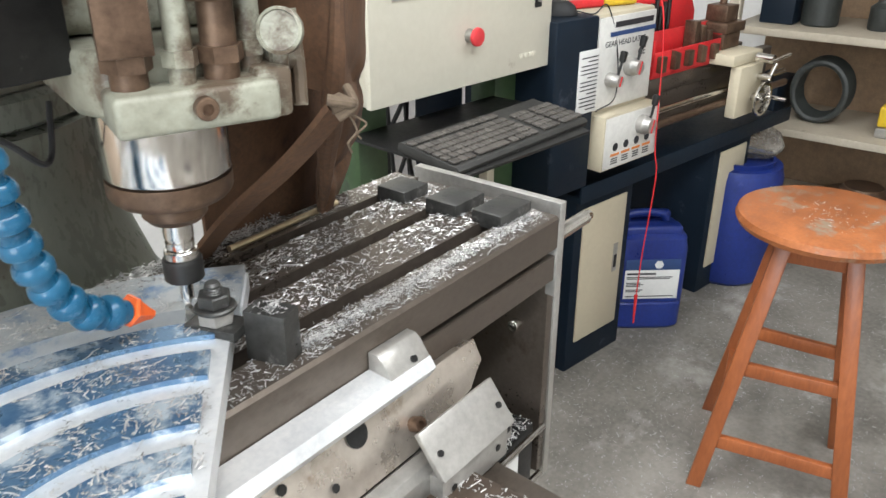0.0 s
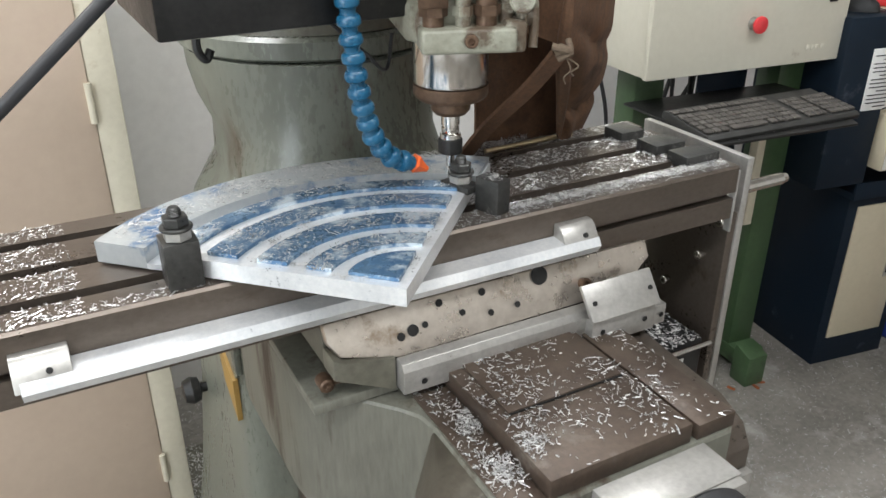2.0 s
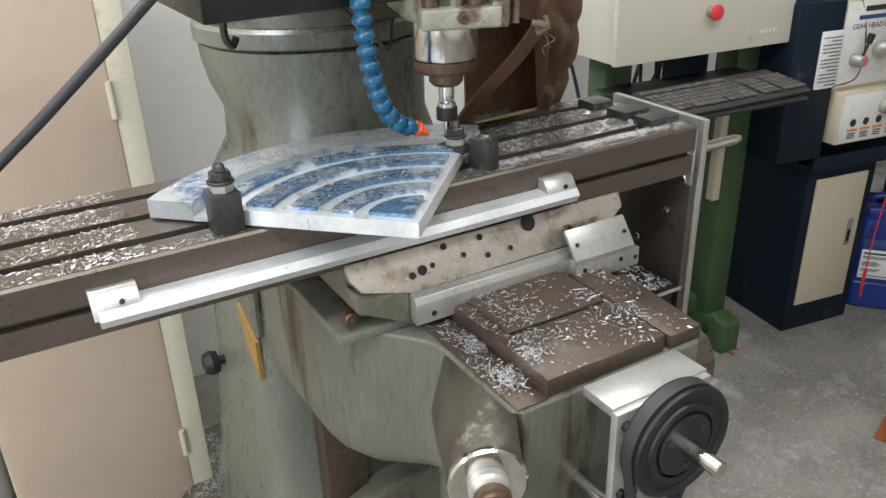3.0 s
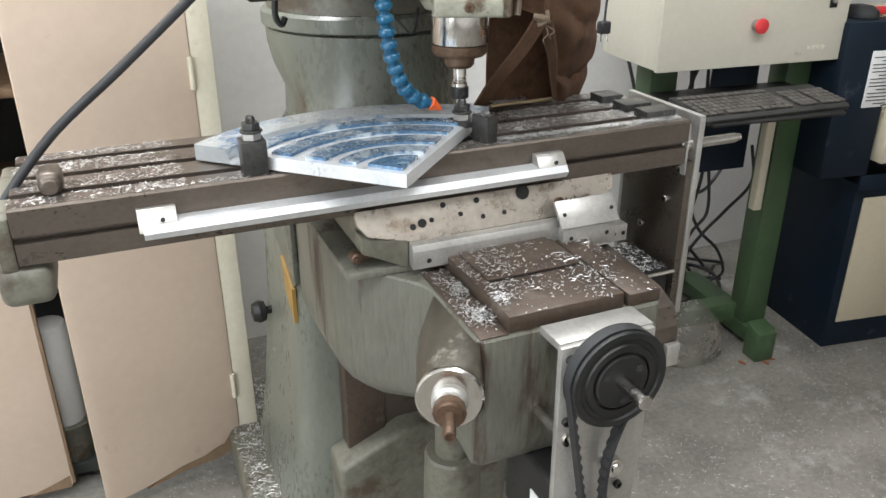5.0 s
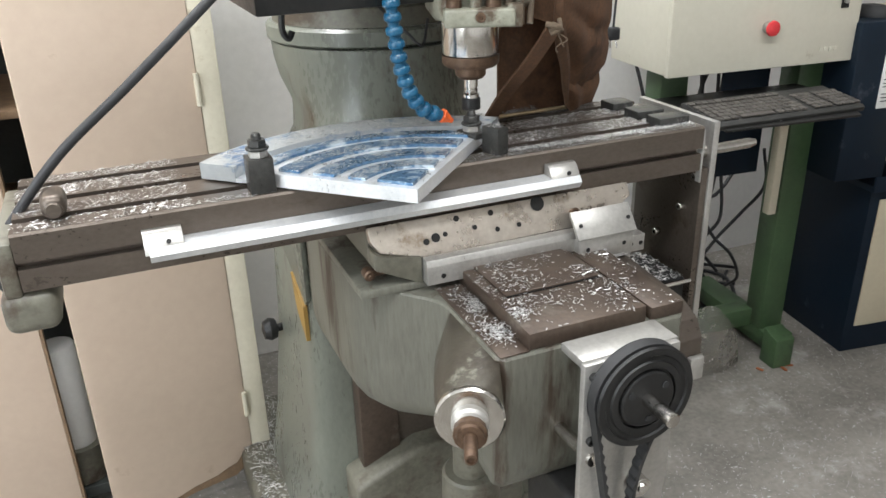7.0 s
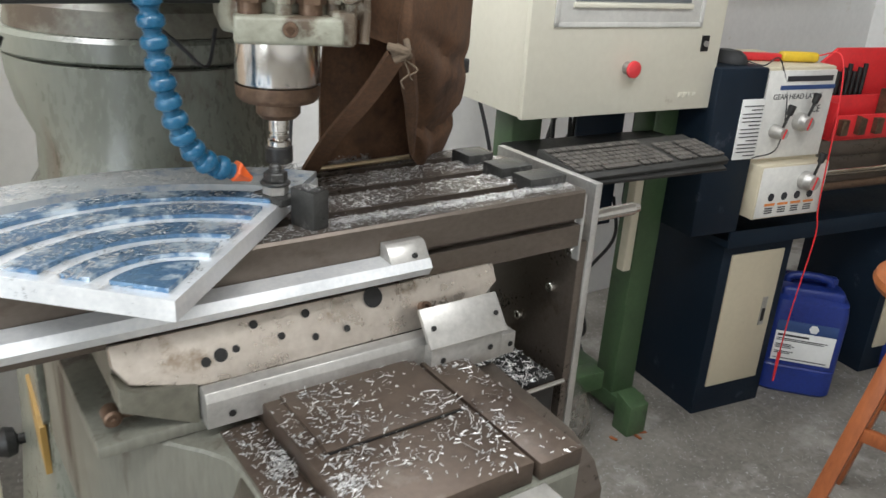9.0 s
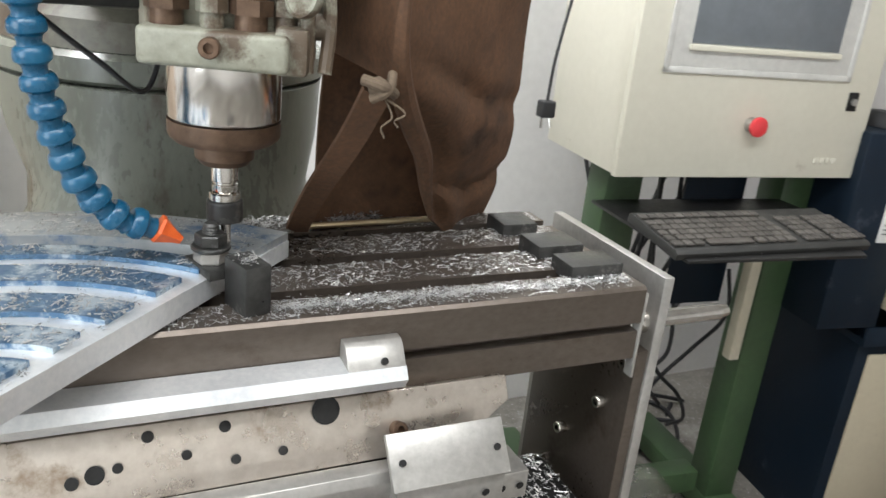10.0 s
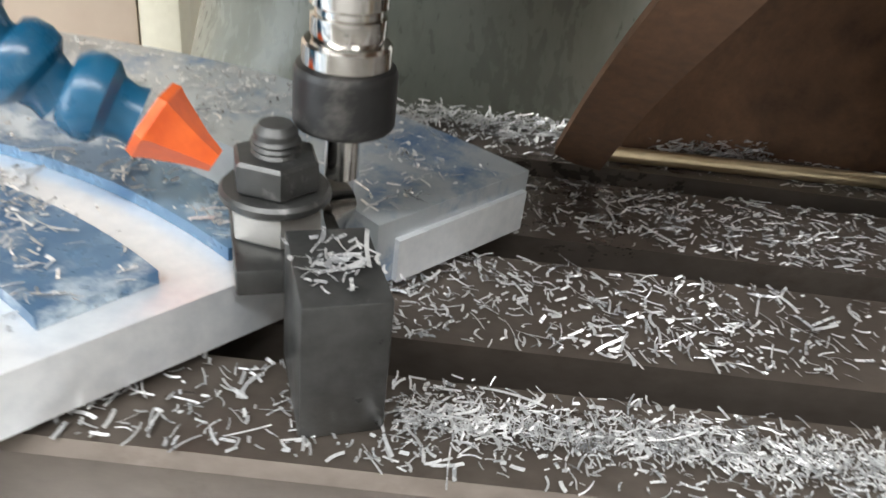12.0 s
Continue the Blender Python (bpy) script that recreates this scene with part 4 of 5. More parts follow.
cpart("body", box(0.004, CW - 0.004, 0.018, 0.3, 0.982, 1.62, 0.004), M_CREAM, ctrl)
door = cpart("door", box(0, CW, 0, 0.017, 0.98, 1.62, 0.004), M_CREAM, ctrl)
cpart("window_frame", join(box(0.06, 0.5, -0.006, -0.0005, 1.18, 1.192, 0.002), box(0.06, 0.072, -0.006, -0.0005, 1.18, 1.56, 0.002), box(0.488, 0.5, -0.006, -0.0005, 1.18, 1.56, 0.002)), M_PANEL, door)
cpart("window_inset", box(0.072, 0.488, -0.004, -0.0005, 1.192, 1.56, 0.001), M_PANEL, door)
cpart("screen", box(0.11, 0.45, -0.0065, -0.004, 1.235, 1.52, 0.001), M_SCREEN, door)
cpart("screen_lip", box(0.105, 0.455, -0.012, -0.004, 1.222, 1.233, 0.002), M_CREAM, door)
lock = cpart("lock", box(0.51, 0.534, -0.004, 0.0, 1.122, 1.16, 0.002), M_BLACK, door)
cpart("lock_barrel", rod((0.522, -0.003, 1.141), (0.522, -0.009, 1.141), 0.007), M_ALUDULL, lock)
stop = cpart("stop_button", lathe([(0.0, 0.03), (0.012, 0.03), (0.019, 0.027), (0.02, 0.022), (0.017, 0.017), (0.012, 0.014), (0.0, 0.014)][::-1], (0.285, 0.0, 1.088), (0, -1, 0), 32), M_REDBTN, door, "red mushroom stop button")
cpart("collar", lathe([(0.0, 0.0), (0.015, 0.0), (0.0145, 0.004), (0.012, 0.0135), (0.0, 0.0135)], (0.285, 0.0, 1.088), (0, -1, 0), 24), M_ALUDULL, stop)
for k, w in enumerate((0.012, 0.014, 0.016, 0.012)):
    cpart("raised_mark", box(0.462 + 0.0155 * k, 0.462 + 0.0155 * k + 0.0115, -0.0025, 0.0, 1.012, 1.024, 0.001), M_CREAM, door)

def spart(name, bm, material, parent, label=""):
    return part(name, moved(bm, CS), material, parent, label)


stand = thing("steel_stand", (1.32, 0.75, 0.0), "green painted steel stand under the control cabinet", "stand")
for x in (0.05, 0.5):
    spart("post", box(x, x + 0.085, 0.1, 0.18, 0.06, 0.958, 0.005), M_GREEN, stand)
    foot = spart("foot", box(x - 0.003, x + 0.088, 0.0455, 0.5, 0.02, 0.075, 0.006), M_GREEN, stand)
    spart("toe", prism([(-0.02, 0.0), (-0.02, 0.1), (0.045, 0.12), (0.045, 0.0)], x - 0.033, x + 0.036, "yz", 0.004), M_GREEN, foot)
spart("cross_rail", box(0.145, 0.46, 0.1, 0.16, 0.1, 0.16, 0.004), M_GREEN, stand)
spart("rear_rail", box(0.145, 0.46, 0.38, 0.44, 0.08, 0.14, 0.004), M_GREEN, stand)
spart("dark_back", box(0.3, 0.46, 0.172, 0.18, 0.6, 0.957, 0.002), M_NAVY, stand)
spart("tray_arm", box(0.43, 0.458, 0.06, 0.089, 0.5, 0.86, 0.004), M_CABFRAME, stand, "bare wooden batten") 
tray = spart("keyboard_tray", prism([(0.018, -0.238), (0.4, -0.243), (0.5, -0.05), (0.49, 0.1), (0.02, 0.1)], 0.877, 0.883, "xy", 0.001), M_BLACK, stand, "black sheet steel tray dusted with chips")

kb = thing("keyboard", Matrix.Translation((1.235, 0.485, 0.8885)) @ Matrix.Rotation(radians(-3), 4, "Z") @ Matrix.Rotation(radians(7), 4, "X"), "dusty black computer keyboard on a steel tray", "keyboard")
part("case", prism([(-0.075, 0.0), (-0.078, 0.012), (-0.07, 0.017), (0.07, 0.019), (0.075, 0.015), (0.075, 0.0)], -0.218, 0.218, "yz", 0.001), M_KEYBASE, kb, local=True)
key_mesh = to_mesh("key", prism([(-0.0082, -0.0082), (0.0082, -0.0082), (0.0082, 0.0082), (-0.0082, 0.0082)], 0.0, 0.005, "xy", 0.0012, 1), M_KEY)


def key(x, y, w=1.0):
    ob = new("key", key_mesh)
    ob.parent = kb
    ob.matrix_basis = Matrix.Translation((x, y, 0.0185)) @ Matrix.Diagonal((w, 1, 1, 1))


for r in range(6):
    y = -0.054 + 0.0195 * r + (0.006 if r == 5 else 0)
    if r == 0:
        for x, w in ((-0.205, 1.2), (-0.183, 1.0), (-0.161, 1.2), (-0.093, 5.9), (-0.026, 1.2), (-0.003, 1.0), (0.018, 1.0), (0.041, 1.2)):
            key(x, y, w)
    else:
        for k in range(14):
            key(-0.207 + 0.0192 * k + (0.0, 0.008, 0.005, 0.002, 0, 0)[r] * (k > 0) * 0.5, y, 1.0)
    for k in range(3):
        if r != 5:
            key(0.083 + 0.0192 * k, y)
    for k in range(4):
        if r < 5:
            key(0.151 + 0.0192 * k, y)

# cables below and behind the stand
CABLES = (
    [(1.12, 1.37, 0.97), (1.17, 1.3, 0.7), (1.2, 1.28, 0.45), (1.3, 1.2, 0.25), (1.45, 1.15, 0.06)],
    [(1.2, 1.0, 0.98), (1.18, 1.05, 0.75), (1.22, 1.1, 0.5), (1.4, 1.15, 0.38), (1.62, 1.2, 0.6)],
    [(1.28, 0.98, 0.98), (1.22, 1.02, 0.9), (1.19, 1.05, 0.8), (1.2, 1.15, 0.4), (1.3, 1.2, 0.05), (1.5, 1.1, 0.015)],
    [(1.24, 0.99, 0.98), (1.25, 1.0, 0.85), (1.2, 1.1, 0.6), (1.24, 1.2, 0.3), (1.4, 1.1, 0.02), (1.55, 1.2, 0.015)],
    [(1.34, 0.98, 0.98), (1.31, 1.0, 0.8), (1.28, 1.1, 0.5), (1.24, 1.2, 0.35), (1.35, 1.25, 0.1), (1.6, 1.2, 0.02)],
    [(1.0, 1.2, 0.03), (1.1, 1.1, 0.012), (1.25, 1.0, 0.012), (1.35, 1.1, 0.012), (1.2, 1.25, 0.012)],
    [(1.3, 1.1, 0.02), (1.4, 1.0, 0.02), (1.5, 1.15, 0.02), (1.45, 1.25, 0.02), (1.3, 1.2, 0.03)],
)
for pts in CABLES:
    pts = [(x + 0.3, min(y, 1.37), max(0.0066, z - 0.01)) for x, y, z in pts]
    solo("cable", tube(pts, 0.0065, 8), M_CABLE, pts[-1], "black power cable drooping behind the stand", "cable", "cables under the cabinet")
for pts in ([(1.4, 0.88, 1.0), (1.442, 0.9, 0.711), (1.484, 0.9, 0.546), (1.5, 0.9, 0.405), (1.463, 0.92, 0.33), (1.466, 0.95, 0.22), (1.52, 1.0, 0.007)],
            [(1.7, 0.95, 0.6), (1.674, 0.9, 0.489), (1.583, 0.9, 0.402), (1.49, 0.9, 0.325), (1.46, 0.95, 0.2), (1.5, 1.05, 0.007)],
            [(1.35, 0.9, 1.0), (1.4, 0.92, 0.7), (1.44, 0.92, 0.45), (1.475, 0.9, 0.348), (1.588, 0.92, 0.244), (1.708, 1.0, 0.1), (1.75, 1.1, 0.007)],
            [(1.46, 0.9, 1.0), (1.47, 0.93, 0.8), (1.5, 0.95, 0.5), (1.46, 1.0, 0.2), (1.56, 1.1, 0.007)],
            [(1.38, 0.92, 1.0), (1.43, 0.96, 0.6), (1.45, 1.0, 0.3), (1.6, 1.05, 0.007)]):
    solo("cable", tube(pts, 0.0055, 8), M_CABLE, pts[-1], "black power cable drooping behind the stand", "cable", "cables under the cabinet")
wire = [(0.82, 1.372, 2.2), (0.818, 1.372, 1.4), (0.825, 1.37, 1.1), (0.81, 1.36, 0.9), (0.8, 1.36, 0.7)]
solo("wall_cable", tube(wire, 0.005, 8), M_CABLE, wire[-1], "thin grey cable running down the white wall", "cable", "cables on the wall")
wire = [(0.8, 1.372, 2.2), (0.84, 1.372, 1.55), (0.93, 1.37, 1.35), (0.98, 1.36, 1.2), (1.06, 1.3, 1.12)]
solo("wall_cable", tube(wire, 0.005, 8), M_CABLE, wire[-1], "thin grey cable running down the white wall", "cable", "cables on the wall")
plug = thing("hanging_plug", (1.02, 0.98, 1.15), "black mains plug with two pins hanging by its cable", "plug")
part("body", moved(box(-0.014, 0.014, -0.012, 0.012, -0.016, 0.014, 0.004, 3), Matrix.Translation((1.02, 0.98, 1.15))), M_RUBBER, plug)
for dx in (-0.007, 0.008):
    part("pin", rod((1.02 + dx, 0.98, 1.134), (1.02 + dx * 1.3, 0.975, 1.115), 0.0025, n=8), M_CHROME, plug)
part("lead", tube([(1.02, 0.98, 1.163), (1.03, 0.985, 1.25), (1.06, 0.99, 1.4), (1.085, 0.985, 1.52), (1.2, 0.98, 1.55)], 0.003, 8), M_CABLE, plug)
plug.location += Vector((-0.135, -0.3, -0.07))

solo("plastic_bag", moved(lathe([(0.0, 0.0), (0.12, 0.0), (0.15, 0.03), (0.13, 0.09), (0.08, 0.15), (0.03, 0.2), (0.0, 0.22)], n=11), Matrix.Translation((1.33, 0.76, 0.001)) @ Matrix.Rotation(0.3, 4, "X") @ Matrix.Diagonal((1, 0.8, 1, 1))), M_CLEAR, (1.33, 0.76, 0.0), "crumpled dirty clear plastic bag on the floor", "plastic bag")
for x, y in ((1.56, 0.58), (1.53, 0.57), (1.46, 0.6)):
    solo("orange_scrap", moved(box(-0.012, 0.012, -0.005, 0.005, 0.0, 0.003, 0.001), Matrix.Translation((x, y, 0.001)) @ Matrix.Rotation(40 * x, 4, "Z")), M_WOOD, (x, y, 0.0), "small orange scrap lying on the floor", "scrap", "orange scraps")

# heavy black hose in front of the cabinets
RISING_HOSE = solo("black_hose", tube([(-0.44, 0.07, 1.03), (-0.45, 0.075, 1.06), (-0.429, 0.08, 1.1), (-0.352, 0.1, 1.185), (-0.254, 0.1, 1.265), (-0.158, 0.1, 1.345), (0.0, 0.11, 1.478), (0.1, 0.12, 1.562)], 0.0066, 12), M_CABLE, (-0.455, 0.1, 1.0), "black rubber hose rising from the table end", "hose")

# ---------------------------------------------------------------- tall cabinet behind the table's left end
cup = thing("tall_cupboard", (-0.5, 1.0, 0.0), "tall peach laminate cupboard with doors ajar", "cupboard")
part("frame_post", box(-0.1, -0.052, 0.83, 0.87, 0.0, 2.0, 0.003), M_CABFRAME, cup, "cream painted steel post")
part("side", box(-0.075, -0.06, 0.87, 1.36, 0.02, 2.0, 0.002), M_CABFRAME, cup)
# back and floor board are near-black, the shelves between them bare chipboard
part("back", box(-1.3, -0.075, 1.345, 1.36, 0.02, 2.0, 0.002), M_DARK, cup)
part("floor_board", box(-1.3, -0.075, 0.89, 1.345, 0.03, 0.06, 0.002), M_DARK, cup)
for z in (0.72, 1.0, 1.4):
    part("shelf", box(-1.3, -0.075, 0.9, 1.345, z, z + 0.018, 0.002), M_CHIPBOARD, cup)
hinge_m = Matrix.Translation((-0.104, 0.845, 0)) @ Matrix.Rotation(radians(13), 4, "Z")
rdoor = part("door", moved(prism([(-0.348, 0.02), (-0.32, 0.022), (-0.25, 0.03), (-0.16, 0.05), (-0.1, 0.055), (-0.07, 0.065), (-0.045, 0.07), (-0.02, 0.1), (0.0, 0.105), (0.0, 1.99), (-0.348, 1.99)], -0.018, 0.0, "xz", 0.0015), hinge_m), M_CABDOOR, cup)
part("broken_edge", moved(prism([(-0.25, 0.018), (-0.16, 0.03), (-0.05, 0.03), (-0.003, 0.06), (-0.003, 0.112), (-0.03, 0.11), (-0.06, 0.09), (-0.16, 0.06)], -0.014, -0.004, "xz"), hinge_m), M_CHIPBOARD, rdoor, "bare broken chipboard edge")
for z in (0.2, 1.0, 1.7):
    part("hinge", rod((-0.102, 0.824, z), (-0.102, 0.824, z + 0.07), 0.006), M_CABFRAME, rdoor)
ldoor = part("door", moved(box(-0.4, -0.002, -0.018, 0.0, 0.03, 1.99, 0.002), Matrix.Translation((-0.515, 0.872, 0))), M_CABDOOR, cup)
part("door_edge", moved(box(-0.004, 0.002, -0.02, 0.002, 0.035, 1.985, 0.001), Matrix.Translation((-0.512, 0.872, 0))), M_CHIPBOARD, ldoor)
part("broken_edge", prism([(-0.62, 0.025), (-0.52, 0.025), (-0.52, 0.06), (-0.56, 0.045)], 0.8535, 0.866, "xz"), M_CHIPBOARD, ldoor, "bare broken chipboard edge")
jar = thing("spray_can", (-0.5, 0.955, 0.06), "white paper-wrapped canister in a grey tub", "canister")
part("tub", lathe([(0.0, 0.0), (0.055, 0.0), (0.06, 0.1), (0.063, 0.105), (0.055, 0.105), (0.0, 0.1)], (-0.505, 0.955, 0.061), n=28), M_GREYDK, jar)
part("canister", lathe([(0.0, 0.1), (0.043, 0.1), (0.045, 0.11), (0.045, 0.37), (0.04, 0.38), (0.03, 0.385), (0.0, 0.385)], (-0.505, 0.955, 0.061), n=28), M_PAPER, jar)

for ob in (cup, jar):
    ob.location.y -= 0.066

# ---------------------------------------------------------------- lathe
LM = Matrix.Translation((1.767, 0.573, 0)) @ Matrix.Rotation(radians(-9), 4, "Z") @ Matrix.Scale(0.935, 4)
UP = Matrix.Translation((-0.045, -0.06, 0.05))     # the lathe proper on its stand
lathe_thing = thing("metal_lathe", LM, "navy blue and cream metalworking lathe on a cabinet stand", "lathe")


def lpart(name, bm, material, parent=None, label=""):
    return part(name, bm, material, parent or lathe_thing, label, local=True)


def upart(name, bm, material, parent=None, label=""):
    return lpart(name, moved(bm, UP), material, parent, label)


def pedestal(x0, x1):
    p = lpart("pedestal", box(x0, x1, 0.0, 0.36, 0.0, 0.6, 0.004), M_NAVY)
    d = lpart("pedestal_door", box(x0 + 0.035, x1 - 0.035, -0.006, 0.0005, 0.1, 0.565, 0.003), M_DOORCREAM, p, "cream cabinet door")
    h = lpart("handle", box(x1 - 0.085, x1 - 0.063, -0.009, -0.005, 0.3, 0.4, 0.002), M_ALUDULL, d)
    lpart("grip", box(x1 - 0.081, x1 - 0.067, -0.0105, -0.008, 0.315, 0.36, 0.001), M_BLACK, d)


pedestal(0.0, 0.29)
pedestal(0.8, 1.06)
lpart("chip_tray", prism([(-0.03, 0.602), (-0.03, 0.655), (-0.022, 0.655), (-0.022, 0.622), (0.4, 0.622), (0.4, 0.602)], -0.02, 1.3, "yz", 0.001), M_NAVY)
lpart("back_splash", box(-0.02, 1.3, 0.385, 0.4, 0.623, 0.8, 0.002), M_NAVY)
upart("gear_cover", box(-0.13, 0.045, 0.03, 0.36, 0.605, 1.085, 0.006), M_NAVY)
upart("headstock", box(0.046, 0.32, 0.04, 0.36, 0.66, 1.085, 0.006), M_DOORCREAM)
front = upart("upper_panel", box(0.05, 0.315, 0.032, 0.0395, 0.825, 1.075, 0.001), M_PANEL)
upart("blue_band", box(0.1, 0.315, 0.0295, 0.0316, 1.022, 1.034, 0), M_INKBLUE, front)
upart("band", box(0.12, 0.3, 0.0295, 0.0316, 1.045, 1.06, 0), M_INK, front)
gear = upart("gearbox", box(0.05, 0.32, -0.01, 0.04, 0.655, 0.815, 0.003), M_DOORCREAM)
upart("gearbox_panel", box(0.055, 0.315, -0.0135, -0.0105, 0.66, 0.81, 0.001), M_PANEL, gear)
for k in range(4):
    x = 0.085 + 0.052 * k
    upart("warning_bar", box(x, x + 0.04, -0.0152, -0.0137, 0.695, 0.702, 0), M_INKORANGE, gear)
    upart("pictogram", join(lathe([(0.009, 0), (0.012, 0), (0.012, 0.001), (0.009, 0.001)], (x + 0.02, -0.0137, 0.721), (0, -1, 0), 20)), M_INK, gear)
    for j in range(3):
        upart("text_bar", box(x + 0.004, x + 0.034, -0.0152, -0.0137, 0.672 + 0.007 * j, 0.675 + 0.007 * j, 0), M_INK, gear)
chart = upart("gear_chart", box(-0.035, 0.048, 0.0245, 0.0295, 0.83, 1.0, 0.001), M_PAPER)
for j in range(14):
    upart("chart_row", box(-0.028 if j % 4 else 0.0, 0.042, 0.0225, 0.0243, 0.84 + 0.0108 * j, 0.8425 + 0.0108 * j, 0), M_INK, chart)


def knob(x, y, z, r):
    k = upart("selector_knob", lathe([(0.0, 0), (r, 0), (r, 0.02), (r * 0.8, 0.028), (r * 0.75, 0.04), (0.0, 0.04)], (x, y, z), (0, -1, 0), 28), M_ALUDULL)
    upart("pointer", moved(box(-0.002, 0.002, -0.0015, 0.0005, -r * 0.7, r * 0.7, 0), Matrix.Translation((x, y - 0.041, z)) @ Matrix.Rotation(0.3, 4, "Y")), M_RED, k, "red pointer line")
    upart("lever", join(rod((x, y - 0.025, z), (x + 0.012, y - 0.03, z + r + 0.03), 0.004), rod((x + 0.012, y - 0.03, z + r + 0.03), (x + 0.018, y - 0.032, z + r + 0.06), 0.009, 0.011, bev=0.003)), M_BLACK, k)


knob(0.11, 0.032, 0.905, 0.02)
knob(0.2, 0.032, 0.93, 0.026)
knob(0.225, -0.013, 0.765, 0.028)


def letters(text, size, parent, m, material):
    cu = bpy.data.curves.new("lettering", "FONT")
    cu.body, cu.size, cu.extrude = text, size, 0.0004
    cu.align_x = "LEFT"
    tmp = bpy.data.objects.new("tmp", cu)
    scene.collection.objects.link(tmp)
    me = bpy.data.meshes.new_from_object(tmp.evaluated_get(bpy.context.evaluated_depsgraph_get()))
    bpy.data.objects.remove(tmp)
    me.materials.append(material)
    ob = new("lettering", me)
    ob.parent = parent
    ob.matrix_basis = UP @ m
    return ob


letters("GEAR HEAD LATHE", 0.022, front, Matrix.Translation((0.08, 0.0312, 0.995)) @ Matrix.Rotation(radians(90), 4, "X"), M_INK)
letters("CE", 0.03, front, Matrix.Translation((0.24, 0.0312, 0.955)) @ Matrix.Rotation(radians(90), 4, "X"), M_INK)
upart("chuck", lathe([(0.0, 0), (0.07, 0), (0.075, 0.008), (0.075, 0.06), (0.07, 0.068), (0.03, 0.07), (0.0, 0.07)], (0.321, 0.19, 0.99), (1, 0, 0), 40), M_TABLE)
for k in range(3):
    a = 2.094 * k + 0.4
    upart("chuck_jaw", moved(box(0.0, 0.03, -0.012, 0.012, 0.02, 0.062, 0.002), Matrix.Translation((0.391, 0.19, 0.99)) @ Matrix.Rotation(a, 4, "X")), M_BLACK)
upart("bed", join(box(0.32, 1.28, 0.12, 0.16, 0.78, 0.835, 0.004), box(0.32, 1.28, 0.24, 0.28, 0.78, 0.835, 0.004), box(0.32, 1.28, 0.13, 0.27, 0.66, 0.779, 0.004)), M_TABLE)
upart("feed_rod", rod((0.32, 0.06, 0.75), (1.28, 0.06, 0.75), 0.011), M_CHROME)
upart("lead_screw", rod((0.32, 0.05, 0.71), (1.28, 0.05, 0.71), 0.013), M_RUST)
car = upart("carriage", join(box(0.8, 1.0, 0.02, 0.3, 0.837, 0.875, 0.005), box(0.82, 0.98, 0.0, 0.04, 0.66, 0.836, 0.006)), M_DOORCREAM)
upart("tool_post", join(box(0.86, 0.97, 0.1, 0.2, 0.877, 0.93, 0.004), box(0.85, 0.98, 0.09, 0.21, 0.932, 0.965, 0.004), box(0.875, 0.955, 0.11, 0.19, 0.966, 1.02, 0.004), rod((0.915, 0.15, 1.02), (0.915, 0.15, 1.06), 0.012)), M_RUST, car)
upart("hand_wheel", join(lathe([(0.05, 0), (0.058, 0), (0.06, 0.006), (0.058, 0.012), (0.05, 0.012), (0.048, 0.006), (0.05, 0)], (0.93, -0.03, 0.72), (0, -1, 0), 40), rod((0.93, 0.0, 0.72), (0.93, -0.05, 0.72), 0.014), box(0.876, 0.984, -0.04, -0.032, 0.713, 0.727, 0.002), rod((0.975, -0.04, 0.72), (0.975, -0.1, 0.72), 0.007)), M_CHROME, car)
upart("cross_handle", join(rod((0.92, 0.0, 0.86), (0.92, -0.06, 0.86), 0.016), rod((0.9, -0.06, 0.855), (1.0, -0.075, 0.87), 0.006), rod((0.95, 0.0, 0.79), (0.95, -0.05, 0.79), 0.012), rod((0.95, -0.04, 0.79), (0.965, -0.05, 0.84), 0.007)), M_CHROME, car)

# red plastic tool rack standing on the lathe bed
rack = thing("red_tool_rack", LM @ UP @ Matrix.Translation((0.45, 0.02, 0.836)), "red plastic rack holding dark milling clamps", "tool rack")
part("rack_body", join(box(0.0, 0.42, 0.09, 0.21, 0.0, 0.012, 0.002), box(0.0, 0.42, 0.09, 0.1, 0.0, 0.08, 0.003), box(0.0, 0.42, 0.15, 0.16, 0.0, 0.13, 0.003), prism([(0.0, 0.0), (0.0, 0.2), (0.1, 0.27), (0.35, 0.27), (0.42, 0.16), (0.42, 0.0)], 0.21, 0.222, "xz", 0.003), box(0.0, 0.01, 0.09, 0.21, 0.0, 0.12, 0.003), box(0.41, 0.42, 0.09, 0.21, 0.0, 0.1, 0.003)), M_RED, rack, local=True)
for k in range(6):
    part("stud", rod((0.09 + 0.024 * k, 0.185, 0.012), (0.09 + 0.024 * k, 0.185, 0.2 + 0.012 * (k % 3)), 0.0075, n=12), M_BLACK, rack, local=True)
for k in range(5):
    part("step_block", prism([(0.02 + 0.08 * k, 0.02), (0.02 + 0.08 * k, 0.07 + 0.01 * (k % 2)), (0.05 + 0.08 * k, 0.07), (0.05 + 0.08 * k, 0.02)], 0.07, 0.089, "xz", 0.001), M_RUST, rack, local=True)
for k in range(3):
    part("clamp_bar", box(0.26 + 0.045 * k, 0.29 + 0.045 * k, 0.105, 0.148, 0.012, 0.15 - 0.02 * k, 0.003), M_RUST, rack, local=True)

